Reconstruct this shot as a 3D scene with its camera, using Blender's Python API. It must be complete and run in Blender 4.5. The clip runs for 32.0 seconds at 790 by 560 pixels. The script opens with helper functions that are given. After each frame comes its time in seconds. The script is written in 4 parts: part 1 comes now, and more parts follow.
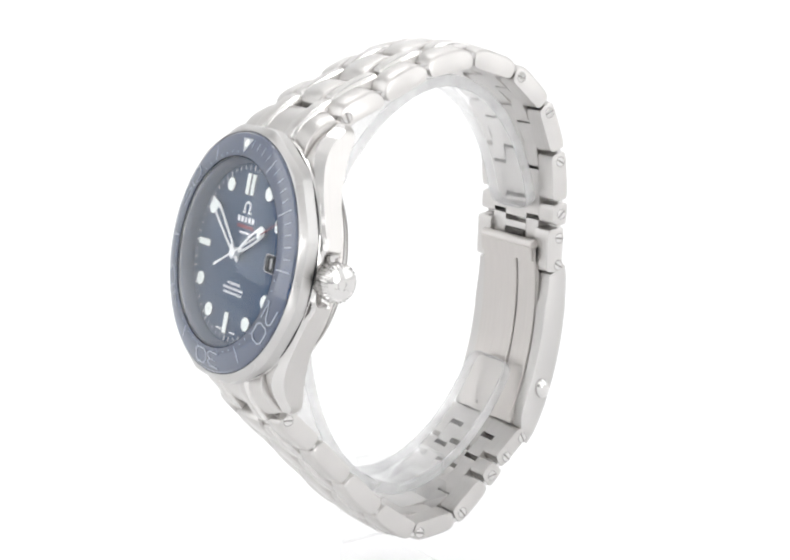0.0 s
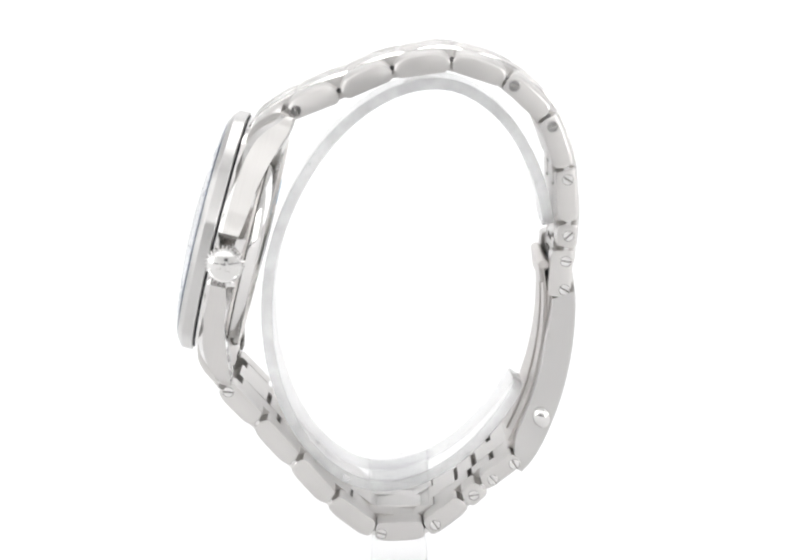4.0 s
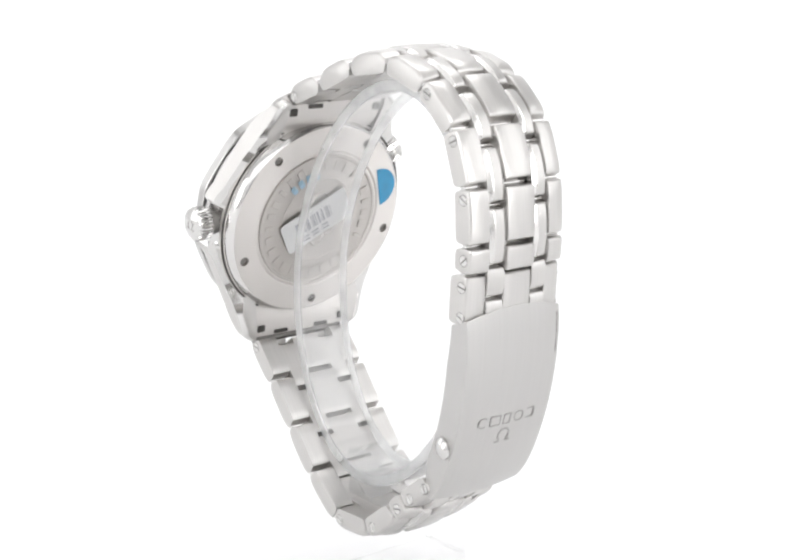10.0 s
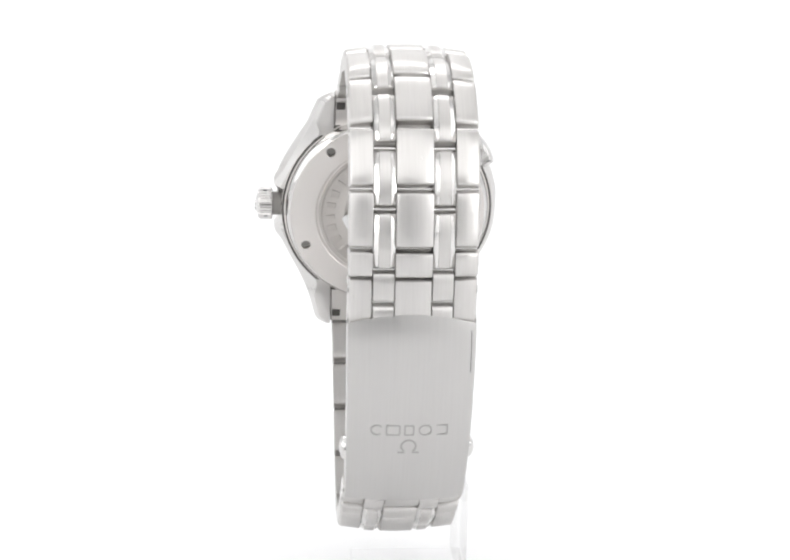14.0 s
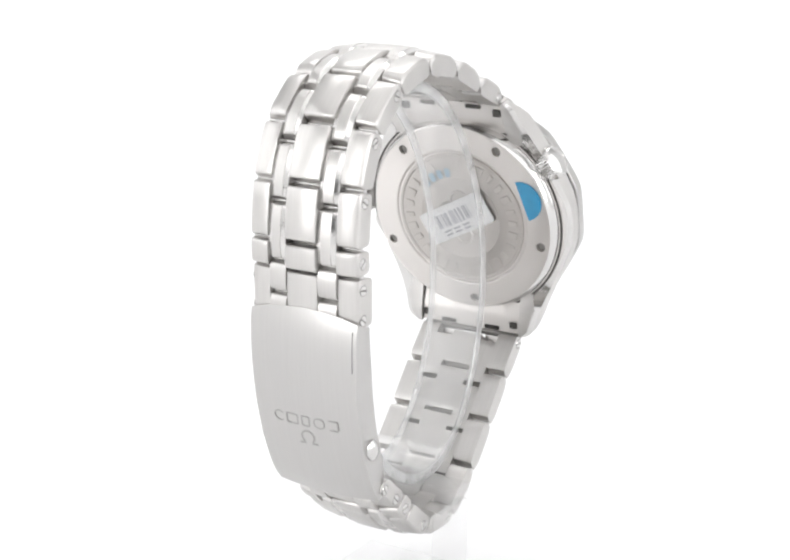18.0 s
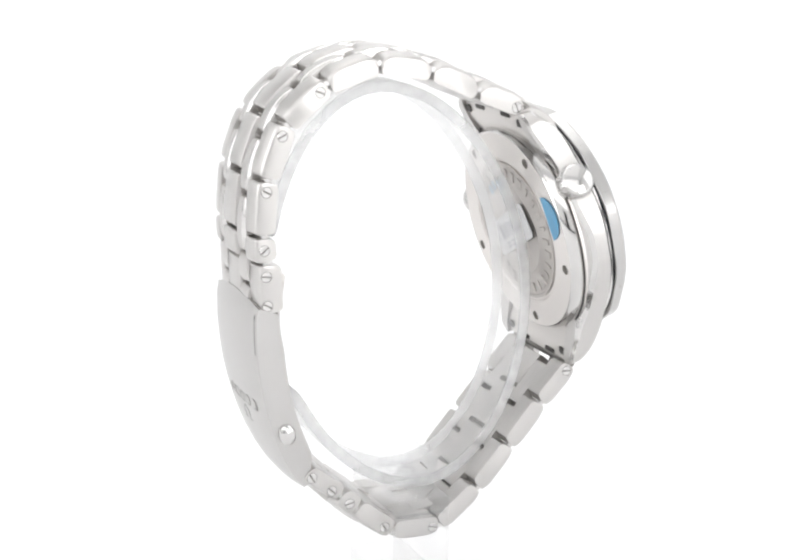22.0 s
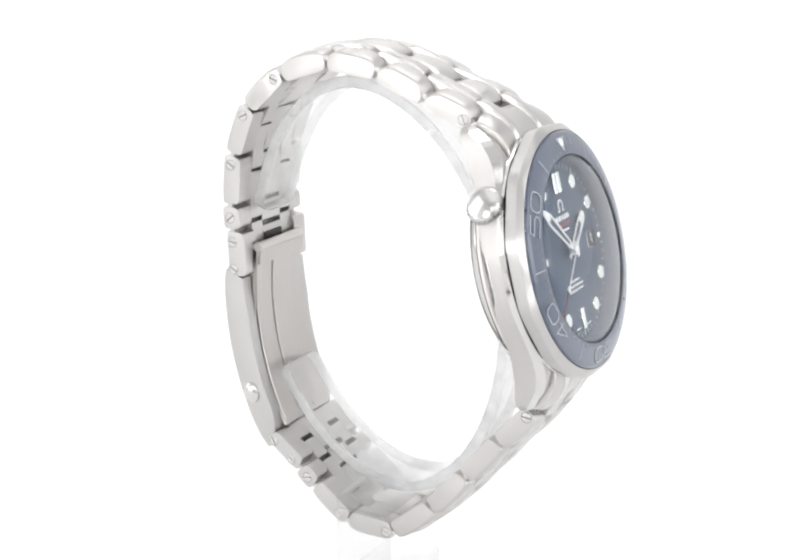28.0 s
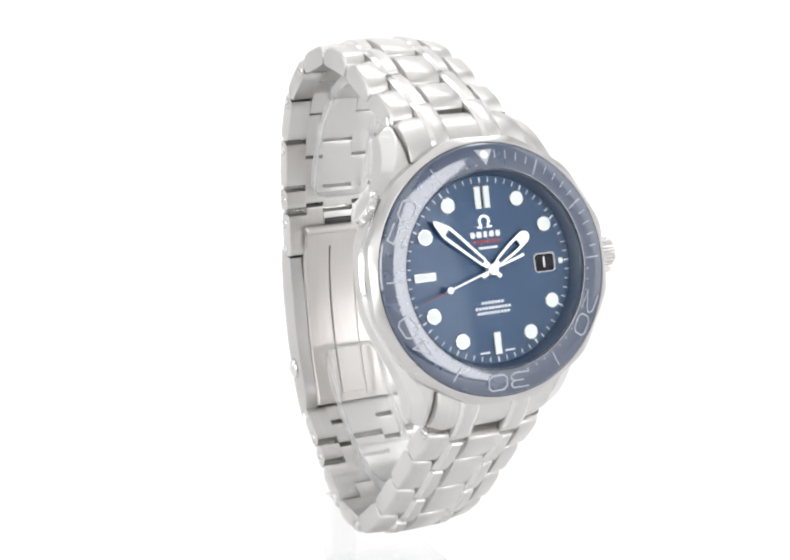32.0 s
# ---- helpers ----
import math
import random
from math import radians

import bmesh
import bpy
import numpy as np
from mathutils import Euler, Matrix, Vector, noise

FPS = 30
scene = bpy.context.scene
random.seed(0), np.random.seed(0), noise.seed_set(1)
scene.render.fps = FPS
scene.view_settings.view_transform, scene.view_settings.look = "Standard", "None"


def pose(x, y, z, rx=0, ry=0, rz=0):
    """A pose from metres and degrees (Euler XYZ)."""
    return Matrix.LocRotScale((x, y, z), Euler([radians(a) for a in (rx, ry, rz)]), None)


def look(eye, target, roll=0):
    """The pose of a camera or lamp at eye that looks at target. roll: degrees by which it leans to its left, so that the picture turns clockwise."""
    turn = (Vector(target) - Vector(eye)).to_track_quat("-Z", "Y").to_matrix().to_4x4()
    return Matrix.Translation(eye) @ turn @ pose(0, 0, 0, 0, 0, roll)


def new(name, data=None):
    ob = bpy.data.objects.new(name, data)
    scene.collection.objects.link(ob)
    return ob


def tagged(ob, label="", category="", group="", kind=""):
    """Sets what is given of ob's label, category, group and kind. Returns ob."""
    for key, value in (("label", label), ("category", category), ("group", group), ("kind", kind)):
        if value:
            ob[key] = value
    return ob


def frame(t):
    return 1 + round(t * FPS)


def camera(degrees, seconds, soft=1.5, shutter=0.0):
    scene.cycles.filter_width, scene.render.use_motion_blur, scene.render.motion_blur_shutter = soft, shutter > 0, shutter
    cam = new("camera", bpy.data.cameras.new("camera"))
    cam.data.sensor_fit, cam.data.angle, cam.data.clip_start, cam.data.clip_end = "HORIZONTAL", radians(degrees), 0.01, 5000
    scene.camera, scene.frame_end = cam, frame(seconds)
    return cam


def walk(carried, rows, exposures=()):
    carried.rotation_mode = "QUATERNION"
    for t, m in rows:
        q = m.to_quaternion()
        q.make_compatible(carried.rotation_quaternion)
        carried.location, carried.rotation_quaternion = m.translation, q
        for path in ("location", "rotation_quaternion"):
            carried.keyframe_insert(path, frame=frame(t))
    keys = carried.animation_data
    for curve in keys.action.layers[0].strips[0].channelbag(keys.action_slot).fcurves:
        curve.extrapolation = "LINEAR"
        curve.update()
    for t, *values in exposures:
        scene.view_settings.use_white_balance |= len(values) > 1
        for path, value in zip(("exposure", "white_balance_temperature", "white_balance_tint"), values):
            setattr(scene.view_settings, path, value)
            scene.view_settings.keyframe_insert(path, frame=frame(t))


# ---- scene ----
# The turntable's axis is the world's z axis; the watch is built in millimetres in its own space
# (x across the bracelet towards three o'clock, y from the dial to the clasp, z up) and turns with its stand.
MM = 0.001
RISE = 0.056          # height of the aim point above the floor
DIST, ELEV, PAN, LEAN = 0.26158, 0.24835, -0.00214, 0.34809

cam = camera(28.711, 32.0, soft=2.4)
eye = Vector((0, -DIST * math.cos(ELEV), RISE + DIST * math.sin(ELEV)))
ahead = Vector((math.sin(PAN), math.cos(ELEV) * math.cos(PAN), -math.sin(ELEV) * math.cos(PAN)))
still = look(eye, eye + ahead, LEAN)
walk(cam, [(0.0, still), (32.0, still)])

# ---- light: soft lamps out of view inside an assumed white tent ----
world = bpy.data.worlds.new("studio_air")
scene.world = world
world.use_nodes = True
world.node_tree.nodes["Background"].inputs[0].default_value = (0.9, 0.95, 1.0, 1)
world.node_tree.nodes["Background"].inputs[1].default_value = 0.3


def softbox(name, m, sx, sy, watts, colour=(1, 1, 1)):
    d = bpy.data.lights.new(name, "AREA")
    d.shape, d.size, d.size_y, d.energy, d.color = "RECTANGLE", sx, sy, watts, colour
    ob = new(name, d)
    ob.matrix_world = m
    return ob


# assumed lamps, none in view, placed for even white light
softbox("softbox_top", look((0, 0.02, 0.70), (0, 0.02, 0)), 0.80, 0.80, 0.60, (1, 0.99, 0.98))
softbox("softbox_left", look((-0.56, -0.02, 0.30), (0, 0, 0.06)), 0.36, 0.50, 0.58, (0.98, 0.99, 1))
softbox("softbox_right", look((0.56, -0.02, 0.30), (0, 0, 0.06)), 0.36, 0.50, 0.58, (0.98, 0.99, 1))
# added lamp that whitens the backdrop
softbox("backdrop_fill", look((0, 0.30, 0.68), (0, 0.60, 0.10)), 0.60, 0.20, 1.5)
# added fill that brightens faces turned to the camera
softbox("front_fill", look((0, -0.62, 0.44), (0, 0, 0.06)), 0.95, 0.46, 1.35)
# right one placed after the bezel's bright reflection, left one added to match it
for side, x in (("left", -0.60), ("right", 0.60)):
    softbox("front_fill_" + side, look((x, -0.59, 0.25), (0, 0, 0.06)), 0.22, 0.44, 1.5)

# ---- materials ----


def material(name):
    mat = bpy.data.materials.new(name)
    mat.use_nodes = True
    return mat, mat.node_tree.nodes, mat.node_tree.links, mat.node_tree.nodes["Principled BSDF"]


def steel(name, base, rough, grain=(1, 1, 1), relief=0.0, spread=0.0, streak=0.0):
    """Stainless steel with a fine brushed grain along one axis and faint handling marks."""
    mat, nodes, links, p = material(name)
    p.inputs["Metallic"].default_value = 1.0
    p.inputs["Base Color"].default_value = (*base, 1)
    p.inputs["Roughness"].default_value = rough
    tc = nodes.new("ShaderNodeTexCoord")
    mp = nodes.new("ShaderNodeMapping")
    mp.inputs["Scale"].default_value = grain
    links.new(tc.outputs["Object"], mp.inputs[0])
    fine = nodes.new("ShaderNodeTexNoise")
    fine.inputs["Scale"].default_value = 1.0
    fine.inputs["Detail"].default_value = 3
    links.new(mp.outputs[0], fine.inputs["Vector"])
    wide = nodes.new("ShaderNodeTexNoise")
    wide.inputs["Scale"].default_value = 260
    wide.inputs["Detail"].default_value = 4
    links.new(tc.outputs["Object"], wide.inputs["Vector"])
    add = nodes.new("ShaderNodeMath")
    add.operation = "MULTIPLY_ADD"
    links.new(fine.outputs[0], add.inputs[0])
    add.inputs[1].default_value = spread
    add.inputs[2].default_value = rough - spread * 0.5
    add2 = nodes.new("ShaderNodeMath")
    add2.operation = "MULTIPLY_ADD"
    links.new(wide.outputs[0], add2.inputs[0])
    add2.inputs[1].default_value = spread * 0.6
    links.new(add.outputs[0], add2.inputs[2])
    links.new(add2.outputs[0], p.inputs["Roughness"])
    if streak:
        # the grain also shows as faint lighter and darker streaks
        ramp = nodes.new("ShaderNodeValToRGB")
        ramp.color_ramp.elements[0].position, ramp.color_ramp.elements[1].position = 0.3, 0.7
        ramp.color_ramp.elements[0].color = (*[c * (1 - streak) for c in base], 1)
        ramp.color_ramp.elements[1].color = (*[min(1, c * (1 + streak)) for c in base], 1)
        links.new(fine.outputs[0], ramp.inputs[0])
        links.new(ramp.outputs[0], p.inputs["Base Color"])
    if relief:
        b = nodes.new("ShaderNodeBump")
        b.inputs["Strength"].default_value = relief
        b.inputs["Distance"].default_value = 0.00002
        links.new(fine.outputs[0], b.inputs["Height"])
        links.new(b.outputs[0], p.inputs["Normal"])
    return mat


def plain(name, base, rough=0.5, metal=0.0, coat=0.0, speck=0.0, scale=900, spec=0.5):
    """Paint, lacquer, paper: a base colour with a little uneven tone and gloss."""
    mat, nodes, links, p = material(name)
    p.inputs["Metallic"].default_value = metal
    p.inputs["Roughness"].default_value = rough
    p.inputs["Coat Weight"].default_value = coat
    p.inputs["Coat Roughness"].default_value = 0.04
    p.inputs["Specular IOR Level"].default_value = spec
    tc = nodes.new("ShaderNodeTexCoord")
    no = nodes.new("ShaderNodeTexNoise")
    no.inputs["Scale"].default_value = scale
    no.inputs["Detail"].default_value = 5
    links.new(tc.outputs["Object"], no.inputs["Vector"])
    ramp = nodes.new("ShaderNodeValToRGB")
    ramp.color_ramp.elements[0].position, ramp.color_ramp.elements[1].position = 0.3, 0.7
    ramp.color_ramp.elements[0].color = (*[c * (1 - speck) for c in base], 1)
    ramp.color_ramp.elements[1].color = (*[min(1, c * (1 + speck)) for c in base], 1)
    links.new(no.outputs[0], ramp.inputs[0])
    links.new(ramp.outputs[0], p.inputs["Base Color"])
    return mat


BRUSHED = steel("brushed_steel", (0.55, 0.536, 0.523), 0.28, (4200, 140, 140), 0.8, 0.16, 0.035)
BRUSHED_SIDE = steel("brushed_steel_flank", (0.55, 0.536, 0.523), 0.30, (120, 120, 4200), 0.5, 0.12, 0.02)
BLADE = steel("inner_blade_steel", (0.50, 0.478, 0.46), 0.30, (2200, 100, 100), 0.4, 0.14, 0.03)
BRUSHED_CLASP = steel("fine_brushed_clasp_steel", (0.50, 0.49, 0.48), 0.28, (4200, 90, 90), 0.6, 0.12, 0.022)
SATIN = steel("satin_steel", (0.60, 0.577, 0.558), 0.38, (5000, 5000, 5000), 0.12, 0.08)
POLISHED = steel("polished_steel", (0.62, 0.61, 0.60), 0.09, (2500, 2500, 2500), 0.0, 0.04)
BRUSHED_ROD = steel("fine_brushed_rod_steel", (0.66, 0.648, 0.635), 0.15, (300, 300, 9000), 0.12, 0.06)
# darker than the real steel: paints shade into recesses and gaps
RECESS_SHADE = steel("recess_shade_steel", (0.10, 0.095, 0.09), 0.5, (4000, 4000, 4000), 0.1, 0.1)
DIAL_BLUE = plain("dial_blue_lacquer", (0.010, 0.042, 0.100), 0.34, 0.35, 0.3, 0.02, 120)
CERAMIC = plain("bezel_blue_ceramic", (0.012, 0.032, 0.085), 0.22, 0.0, 1.0, 0.10, 500, 0.5)
CERAMIC.node_tree.nodes["Principled BSDF"].inputs["Coat IOR"].default_value = 1.8
LUME = plain("white_lume", (0.82, 0.86, 0.82), 0.55, 0, 0, 0.03, 1500)
PRINT = plain("white_print", (0.80, 0.80, 0.80), 0.5, 0, 0, 0.03, 1500)
SILVER_PRINT = plain("silver_bezel_print", (0.40, 0.42, 0.45), 0.4, 0.2, 0, 0.05, 1500)
RED = plain("red_lacquer", (0.21, 0.02, 0.035), 0.4, 0, 0, 0.05, 1500)
BLACK = plain("black_date_disc", (0.012, 0.013, 0.016), 0.6, 0, 0, 0.1, 1500, 0.15)
FILM_BLUE = plain("blue_plastic_film", (0.02, 0.25, 0.46), 0.3, 0, 0.4, 0.12, 500)
FAINT_BLUE = plain("faint_blue_film_print", (0.30, 0.44, 0.55), 0.35, 0, 0.3, 0.2, 900)
PAPER = plain("white_label_paper", (0.88, 0.88, 0.88), 0.55, 0, 0, 0.03, 600)


def let_light_through(mat, share):
    """Thin paper: part of the light comes out on the other side."""
    nodes, links = mat.node_tree.nodes, mat.node_tree.links
    tl, mx = nodes.new("ShaderNodeBsdfTranslucent"), nodes.new("ShaderNodeMixShader")
    tl.inputs[0].default_value = (0.85, 0.85, 0.85, 1)
    mx.inputs[0].default_value = share
    links.new(nodes["Principled BSDF"].outputs[0], mx.inputs[1])
    links.new(tl.outputs[0], mx.inputs[2])
    links.new(mx.outputs[0], nodes["Material Output"].inputs[0])


let_light_through(PAPER, 0.25)
INK = plain("grey_printing_ink", (0.36, 0.36, 0.40), 0.6, 0, 0, 0.2, 2500)
# for unseen panels that bounce light onto the watch
CLOTH = plain("unseen_white_panel", (0.88, 0.88, 0.88), 0.8, 0, 0, 0.015, 40)
SWEEP = plain("white_sweep_paper", (0.89, 0.89, 0.893), 0.6, 0, 0, 0.01, 30, 0.3)
# for unseen panels that give the steel dark reflections
DUSK = plain("dark_reflection_panel", (0.16, 0.16, 0.165), 0.7, 0, 0, 0.1, 20)
ENGRAVING = steel("engraved_steel", (0.36, 0.35, 0.34), 0.36, (4000, 4000, 4000), 0.1, 0.1)
# black of the crystal's gasket, and shade painted into the bezel's gaps
GAP = plain("black_gasket_and_gap_shade", (0.02, 0.02, 0.022), 0.7, 0, 0, 0.1, 1500, 0.2)
# darkened steel that paints shade into holes, slots and small gaps
HOLE_SHADE = steel("hole_shade_steel", (0.25, 0.24, 0.23), 0.45, (4000, 4000, 4000), 0.1, 0.1)
MEDAL = steel("medallion_steel", (0.50, 0.476, 0.455), 0.34, (1400, 1400, 1400), 0.9, 0.16)
# for the unseen front panels behind the camera
FRONT = plain("unseen_front_panel", (0.86, 0.86, 0.86), 0.8, 0, 0, 0.03, 40)


def clear_crystal():
    mat, nodes, links, p = material("sapphire_crystal")
    nodes.remove(p)
    out = nodes["Material Output"]
    tr, gl, mx, lw = (nodes.new(k) for k in ("ShaderNodeBsdfTransparent", "ShaderNodeBsdfGlossy", "ShaderNodeMixShader", "ShaderNodeLayerWeight"))
    gl.inputs["Roughness"].default_value = 0.03
    lw.inputs["Blend"].default_value = 0.5
    # the coating kills the gloss face-on and leaves it towards grazing view
    rise = nodes.new("ShaderNodeMath")
    rise.operation, rise.use_clamp = "POWER", True
    rise.inputs[1].default_value = 2.6
    span = nodes.new("ShaderNodeMath")
    span.operation = "MULTIPLY"
    span.inputs[1].default_value = 0.95
    links.new(lw.outputs["Facing"], rise.inputs[0])
    links.new(rise.outputs[0], span.inputs[0])
    links.new(span.outputs[0], mx.inputs[0])
    links.new(tr.outputs[0], mx.inputs[1])
    links.new(gl.outputs[0], mx.inputs[2])
    links.new(mx.outputs[0], out.inputs[0])
    return mat


def acrylic(name, haze, floor_gloss, veil="ShaderNodeBsdfTranslucent"):
    """Clear acrylic: see-through, gloss that grows towards grazing view, and an uneven white veil of strength haze."""
    mat, nodes, links, p = material(name)
    nodes.remove(p)
    kinds = ("ShaderNodeBsdfTransparent", "ShaderNodeBsdfGlossy", veil, "ShaderNodeMixShader", "ShaderNodeMixShader", "ShaderNodeLayerWeight", "ShaderNodeMath", "ShaderNodeMath")
    tr, gl, di, mx, mx2, lw, rise, span = (nodes.new(k) for k in kinds)
    tr.inputs[0].default_value = (0.996, 0.996, 0.996, 1)
    gl.inputs["Roughness"].default_value = 0.06
    di.inputs[0].default_value = (0.97, 0.97, 0.97, 1)
    lw.inputs["Blend"].default_value = 0.5
    rise.operation, rise.use_clamp, rise.inputs[1].default_value = "POWER", True, 4.0
    span.operation, span.use_clamp = "MULTIPLY_ADD", True
    span.inputs[1].default_value, span.inputs[2].default_value = 0.8, floor_gloss
    links.new(lw.outputs["Facing"], rise.inputs[0])
    links.new(rise.outputs[0], span.inputs[0])
    tc, no, mr = (nodes.new(k) for k in ("ShaderNodeTexCoord", "ShaderNodeTexNoise", "ShaderNodeMapRange"))
    no.inputs["Scale"].default_value, no.inputs["Detail"].default_value = 160, 4
    links.new(tc.outputs["Object"], no.inputs["Vector"])
    links.new(no.outputs[0], mr.inputs[0])
    mr.inputs[1].default_value, mr.inputs[2].default_value = 0.3, 0.7
    mr.inputs[3].default_value, mr.inputs[4].default_value = haze * 0.7, haze * 1.3
    links.new(mr.outputs[0], mx.inputs[0])
    links.new(tr.outputs[0], mx.inputs[1])
    links.new(di.outputs[0], mx.inputs[2])
    links.new(span.outputs[0], mx2.inputs[0])
    links.new(mx.outputs[0], mx2.inputs[1])
    links.new(gl.outputs[0], mx2.inputs[2])
    links.new(mx2.outputs[0], nodes["Material Output"].inputs[0])
    return mat


def coated_face():
    mat, nodes, links, p = material("coated_inner_face")
    nodes.remove(p)
    tr = nodes.new("ShaderNodeBsdfTransparent")
    tr.inputs[0].default_value = (0.97, 0.98, 1.0, 1)
    links.new(tr.outputs[0], nodes["Material Output"].inputs[0])
    return mat


TURNED = steel("turned_caseback_steel", (0.68, 0.652, 0.63), 0.36, (5000, 5000, 5000), 0.12, 0.08)
lay = TURNED.node_tree.nodes.new("ShaderNodeTangent")
lay.direction_type, lay.axis = "RADIAL", "Z"
TURNED.node_tree.links.new(lay.outputs[0], TURNED.node_tree.nodes["Principled BSDF"].inputs["Tangent"])
TURNED.node_tree.nodes["Principled BSDF"].inputs["Anisotropic"].default_value = 0.75
HAND_STEEL = steel("silvered_hand_steel", (0.88, 0.88, 0.87), 0.42, (4000, 4000, 4000), 0.05, 0.05)
RIM = steel("soft_polished_steel", (0.50, 0.492, 0.484), 0.27, (2500, 2500, 2500), 0.0, 0.06)
FLANGE = plain("dark_blue_flange", (0.035, 0.065, 0.125), 0.35, 0.2, 0, 0.05, 800)
CRYSTAL, INNER_FACE = clear_crystal(), coated_face()
# the edge's stronger white veil paints in light gathered at the cut
ACRYLIC, ACRYLIC_CLEAR, ACRYLIC_EDGE = acrylic("hazy_clear_acrylic", 0.05, 0.06, "ShaderNodeBsdfDiffuse"), acrylic("clear_acrylic", 0.06, 0.04), acrylic("glow_whitened_acrylic_edge", 0.36, 0.10)

# ---- mesh helpers (millimetres) ----


def metres(m):
    m = m.copy()
    m.translation = m.translation * MM
    return m


def finish(bm, angle=30):
    bmesh.ops.recalc_face_normals(bm, faces=bm.faces)
    for f in bm.faces:
        f.smooth = True
    for e in bm.edges:
        if len(e.link_faces) == 2 and e.calc_face_angle(0) > radians(angle):
            e.smooth = False
    for v in bm.verts:
        v.co *= MM
    me = bpy.data.meshes.new("part")
    bm.to_mesh(me)
    bm.free()
    return me


def part(name, shape, mat, parent, label="", m=None):
    """One mesh under a thing or under a part. shape: a bmesh in millimetres, or a mesh made before."""
    me = shape if isinstance(shape, bpy.types.Mesh) else finish(shape)
    if not me.materials:
        me.materials.append(mat)
    ob = new(name, me)
    ob.parent = parent
    if m is not None:
        ob.matrix_basis = metres(m)
    return tagged(ob, label)


def loft(sections, bm=None, caps=True):
    """Closed rings of equally many points, joined in order and capped."""
    bm = bm or bmesh.new()
    rings = [[bm.verts.new(p) for p in s] for s in sections]
    k = len(rings[0])
    for a, b in zip(rings, rings[1:]):
        for i in range(k):
            bm.faces.new((a[i], a[(i + 1) % k], b[(i + 1) % k], b[i]))
    if caps:
        bm.faces.new(rings[0][::-1])
        bm.faces.new(rings[-1])
    return bm


def lathe(profile, seg=96, bm=None, wave=None, closed=False):
    """Turns (radius, z) round z. A radius of 0 closes the end. wave(angle, radius) may vary the radius."""
    bm = bm or bmesh.new()
    rings = []
    for r, z in profile:
        if r < 1e-6:
            rings.append([bm.verts.new((0, 0, z))])
            continue
        ring = []
        for i in range(seg):
            a = 2 * math.pi * i / seg
            q = wave(a, r) if wave else r
            ring.append(bm.verts.new((q * math.cos(a), q * math.sin(a), z)))
        rings.append(ring)
    pairs = list(zip(rings, rings[1:]))
    if closed:
        pairs.append((rings[-1], rings[0]))
    for a, b in pairs:
        for i in range(seg):
            j = (i + 1) % seg
            if len(a) == 1:
                bm.faces.new((a[0], b[i], b[j]))
            elif len(b) == 1:
                bm.faces.new((a[i], a[j], b[0]))
            else:
                bm.faces.new((a[i], a[j], b[j], b[i]))
    return bm


def inset(pts, d):
    """A polygon moved inwards by d."""
    n, out = len(pts), []
    area = sum(pts[i][0] * pts[(i + 1) % n][1] - pts[(i + 1) % n][0] * pts[i][1] for i in range(n))
    sgn = 1 if area > 0 else -1
    for i in range(n):
        p, q, r = Vector(pts[i - 1]), Vector(pts[i]), Vector(pts[(i + 1) % n])
        a, b = (q - p).normalized(), (r - q).normalized()
        na, nb = Vector((-a.y, a.x)) * sgn, Vector((-b.y, b.x)) * sgn
        m = (na + nb)
        m = m / max(0.35, m.length_squared / 2)
        out.append((q.x + m.x * d, q.y + m.y * d))
    return out


def slab(pts, z0, z1, bevel=0.1, bm=None):
    """A flat piece with the outline pts between z0 and z1, with bevelled rims."""
    small = inset(pts, bevel)
    s = [[(x, y, z0) for x, y in small], [(x, y, z0 + bevel) for x, y in pts],
         [(x, y, z1 - bevel) for x, y in pts], [(x, y, z1) for x, y in small]]
    return loft(s, bm)


def rounded(w, h, r, cx=0, cy=0, k=4):
    pts = []
    for sx, sy, a0 in ((1, 1, 0), (-1, 1, 90), (-1, -1, 180), (1, -1, 270)):
        for i in range(k + 1):
            a = radians(a0 + 90 * i / k)
            pts.append((cx + sx * (w / 2 - r) + r * math.cos(a), cy + sy * (h / 2 - r) + r * math.sin(a)))
    return pts


def disc(r, cx=0, cy=0, k=28):
    return [(cx + r * math.cos(2 * math.pi * i / k), cy + r * math.sin(2 * math.pi * i / k)) for i in range(k)]


def open_ring(r0, r1, z0, z1):
    """A ring open at its foot, with two small bars beside the opening."""
    arc = [radians(-52 + 284 * i / 26) for i in range(27)]
    rim = [(r1 * math.cos(a), r1 * math.sin(a)) for a in arc] + [(r0 * math.cos(a), r0 * math.sin(a)) for a in arc[::-1]]
    bm = loft([[(x, y, z) for x, y in rim] for z in (z0, z1)])
    for sgn in (1, -1):
        x = sgn * r1 * 0.86
        slab(rounded(r1 * 0.85, (r1 - r0) * 0.95, 0.05, x, -r1 * 0.93, 2), z0, z1, 0.004, bm)
    return bm


def lettering(body, size, thick, thin=0.0):
    cu = bpy.data.curves.new("lettering", "FONT")
    cu.body, cu.size, cu.align_x, cu.align_y, cu.extrude = body, size * MM, "CENTER", "CENTER", thick * MM
    cu.offset = thin * MM
    cu.resolution_u = 4
    ob = bpy.data.objects.new("lettering", cu)
    scene.collection.objects.link(ob)
    bpy.context.view_layer.update()
    me = bpy.data.meshes.new_from_object(ob.evaluated_get(bpy.context.evaluated_depsgraph_get()))
    bpy.data.objects.remove(ob)
    return me


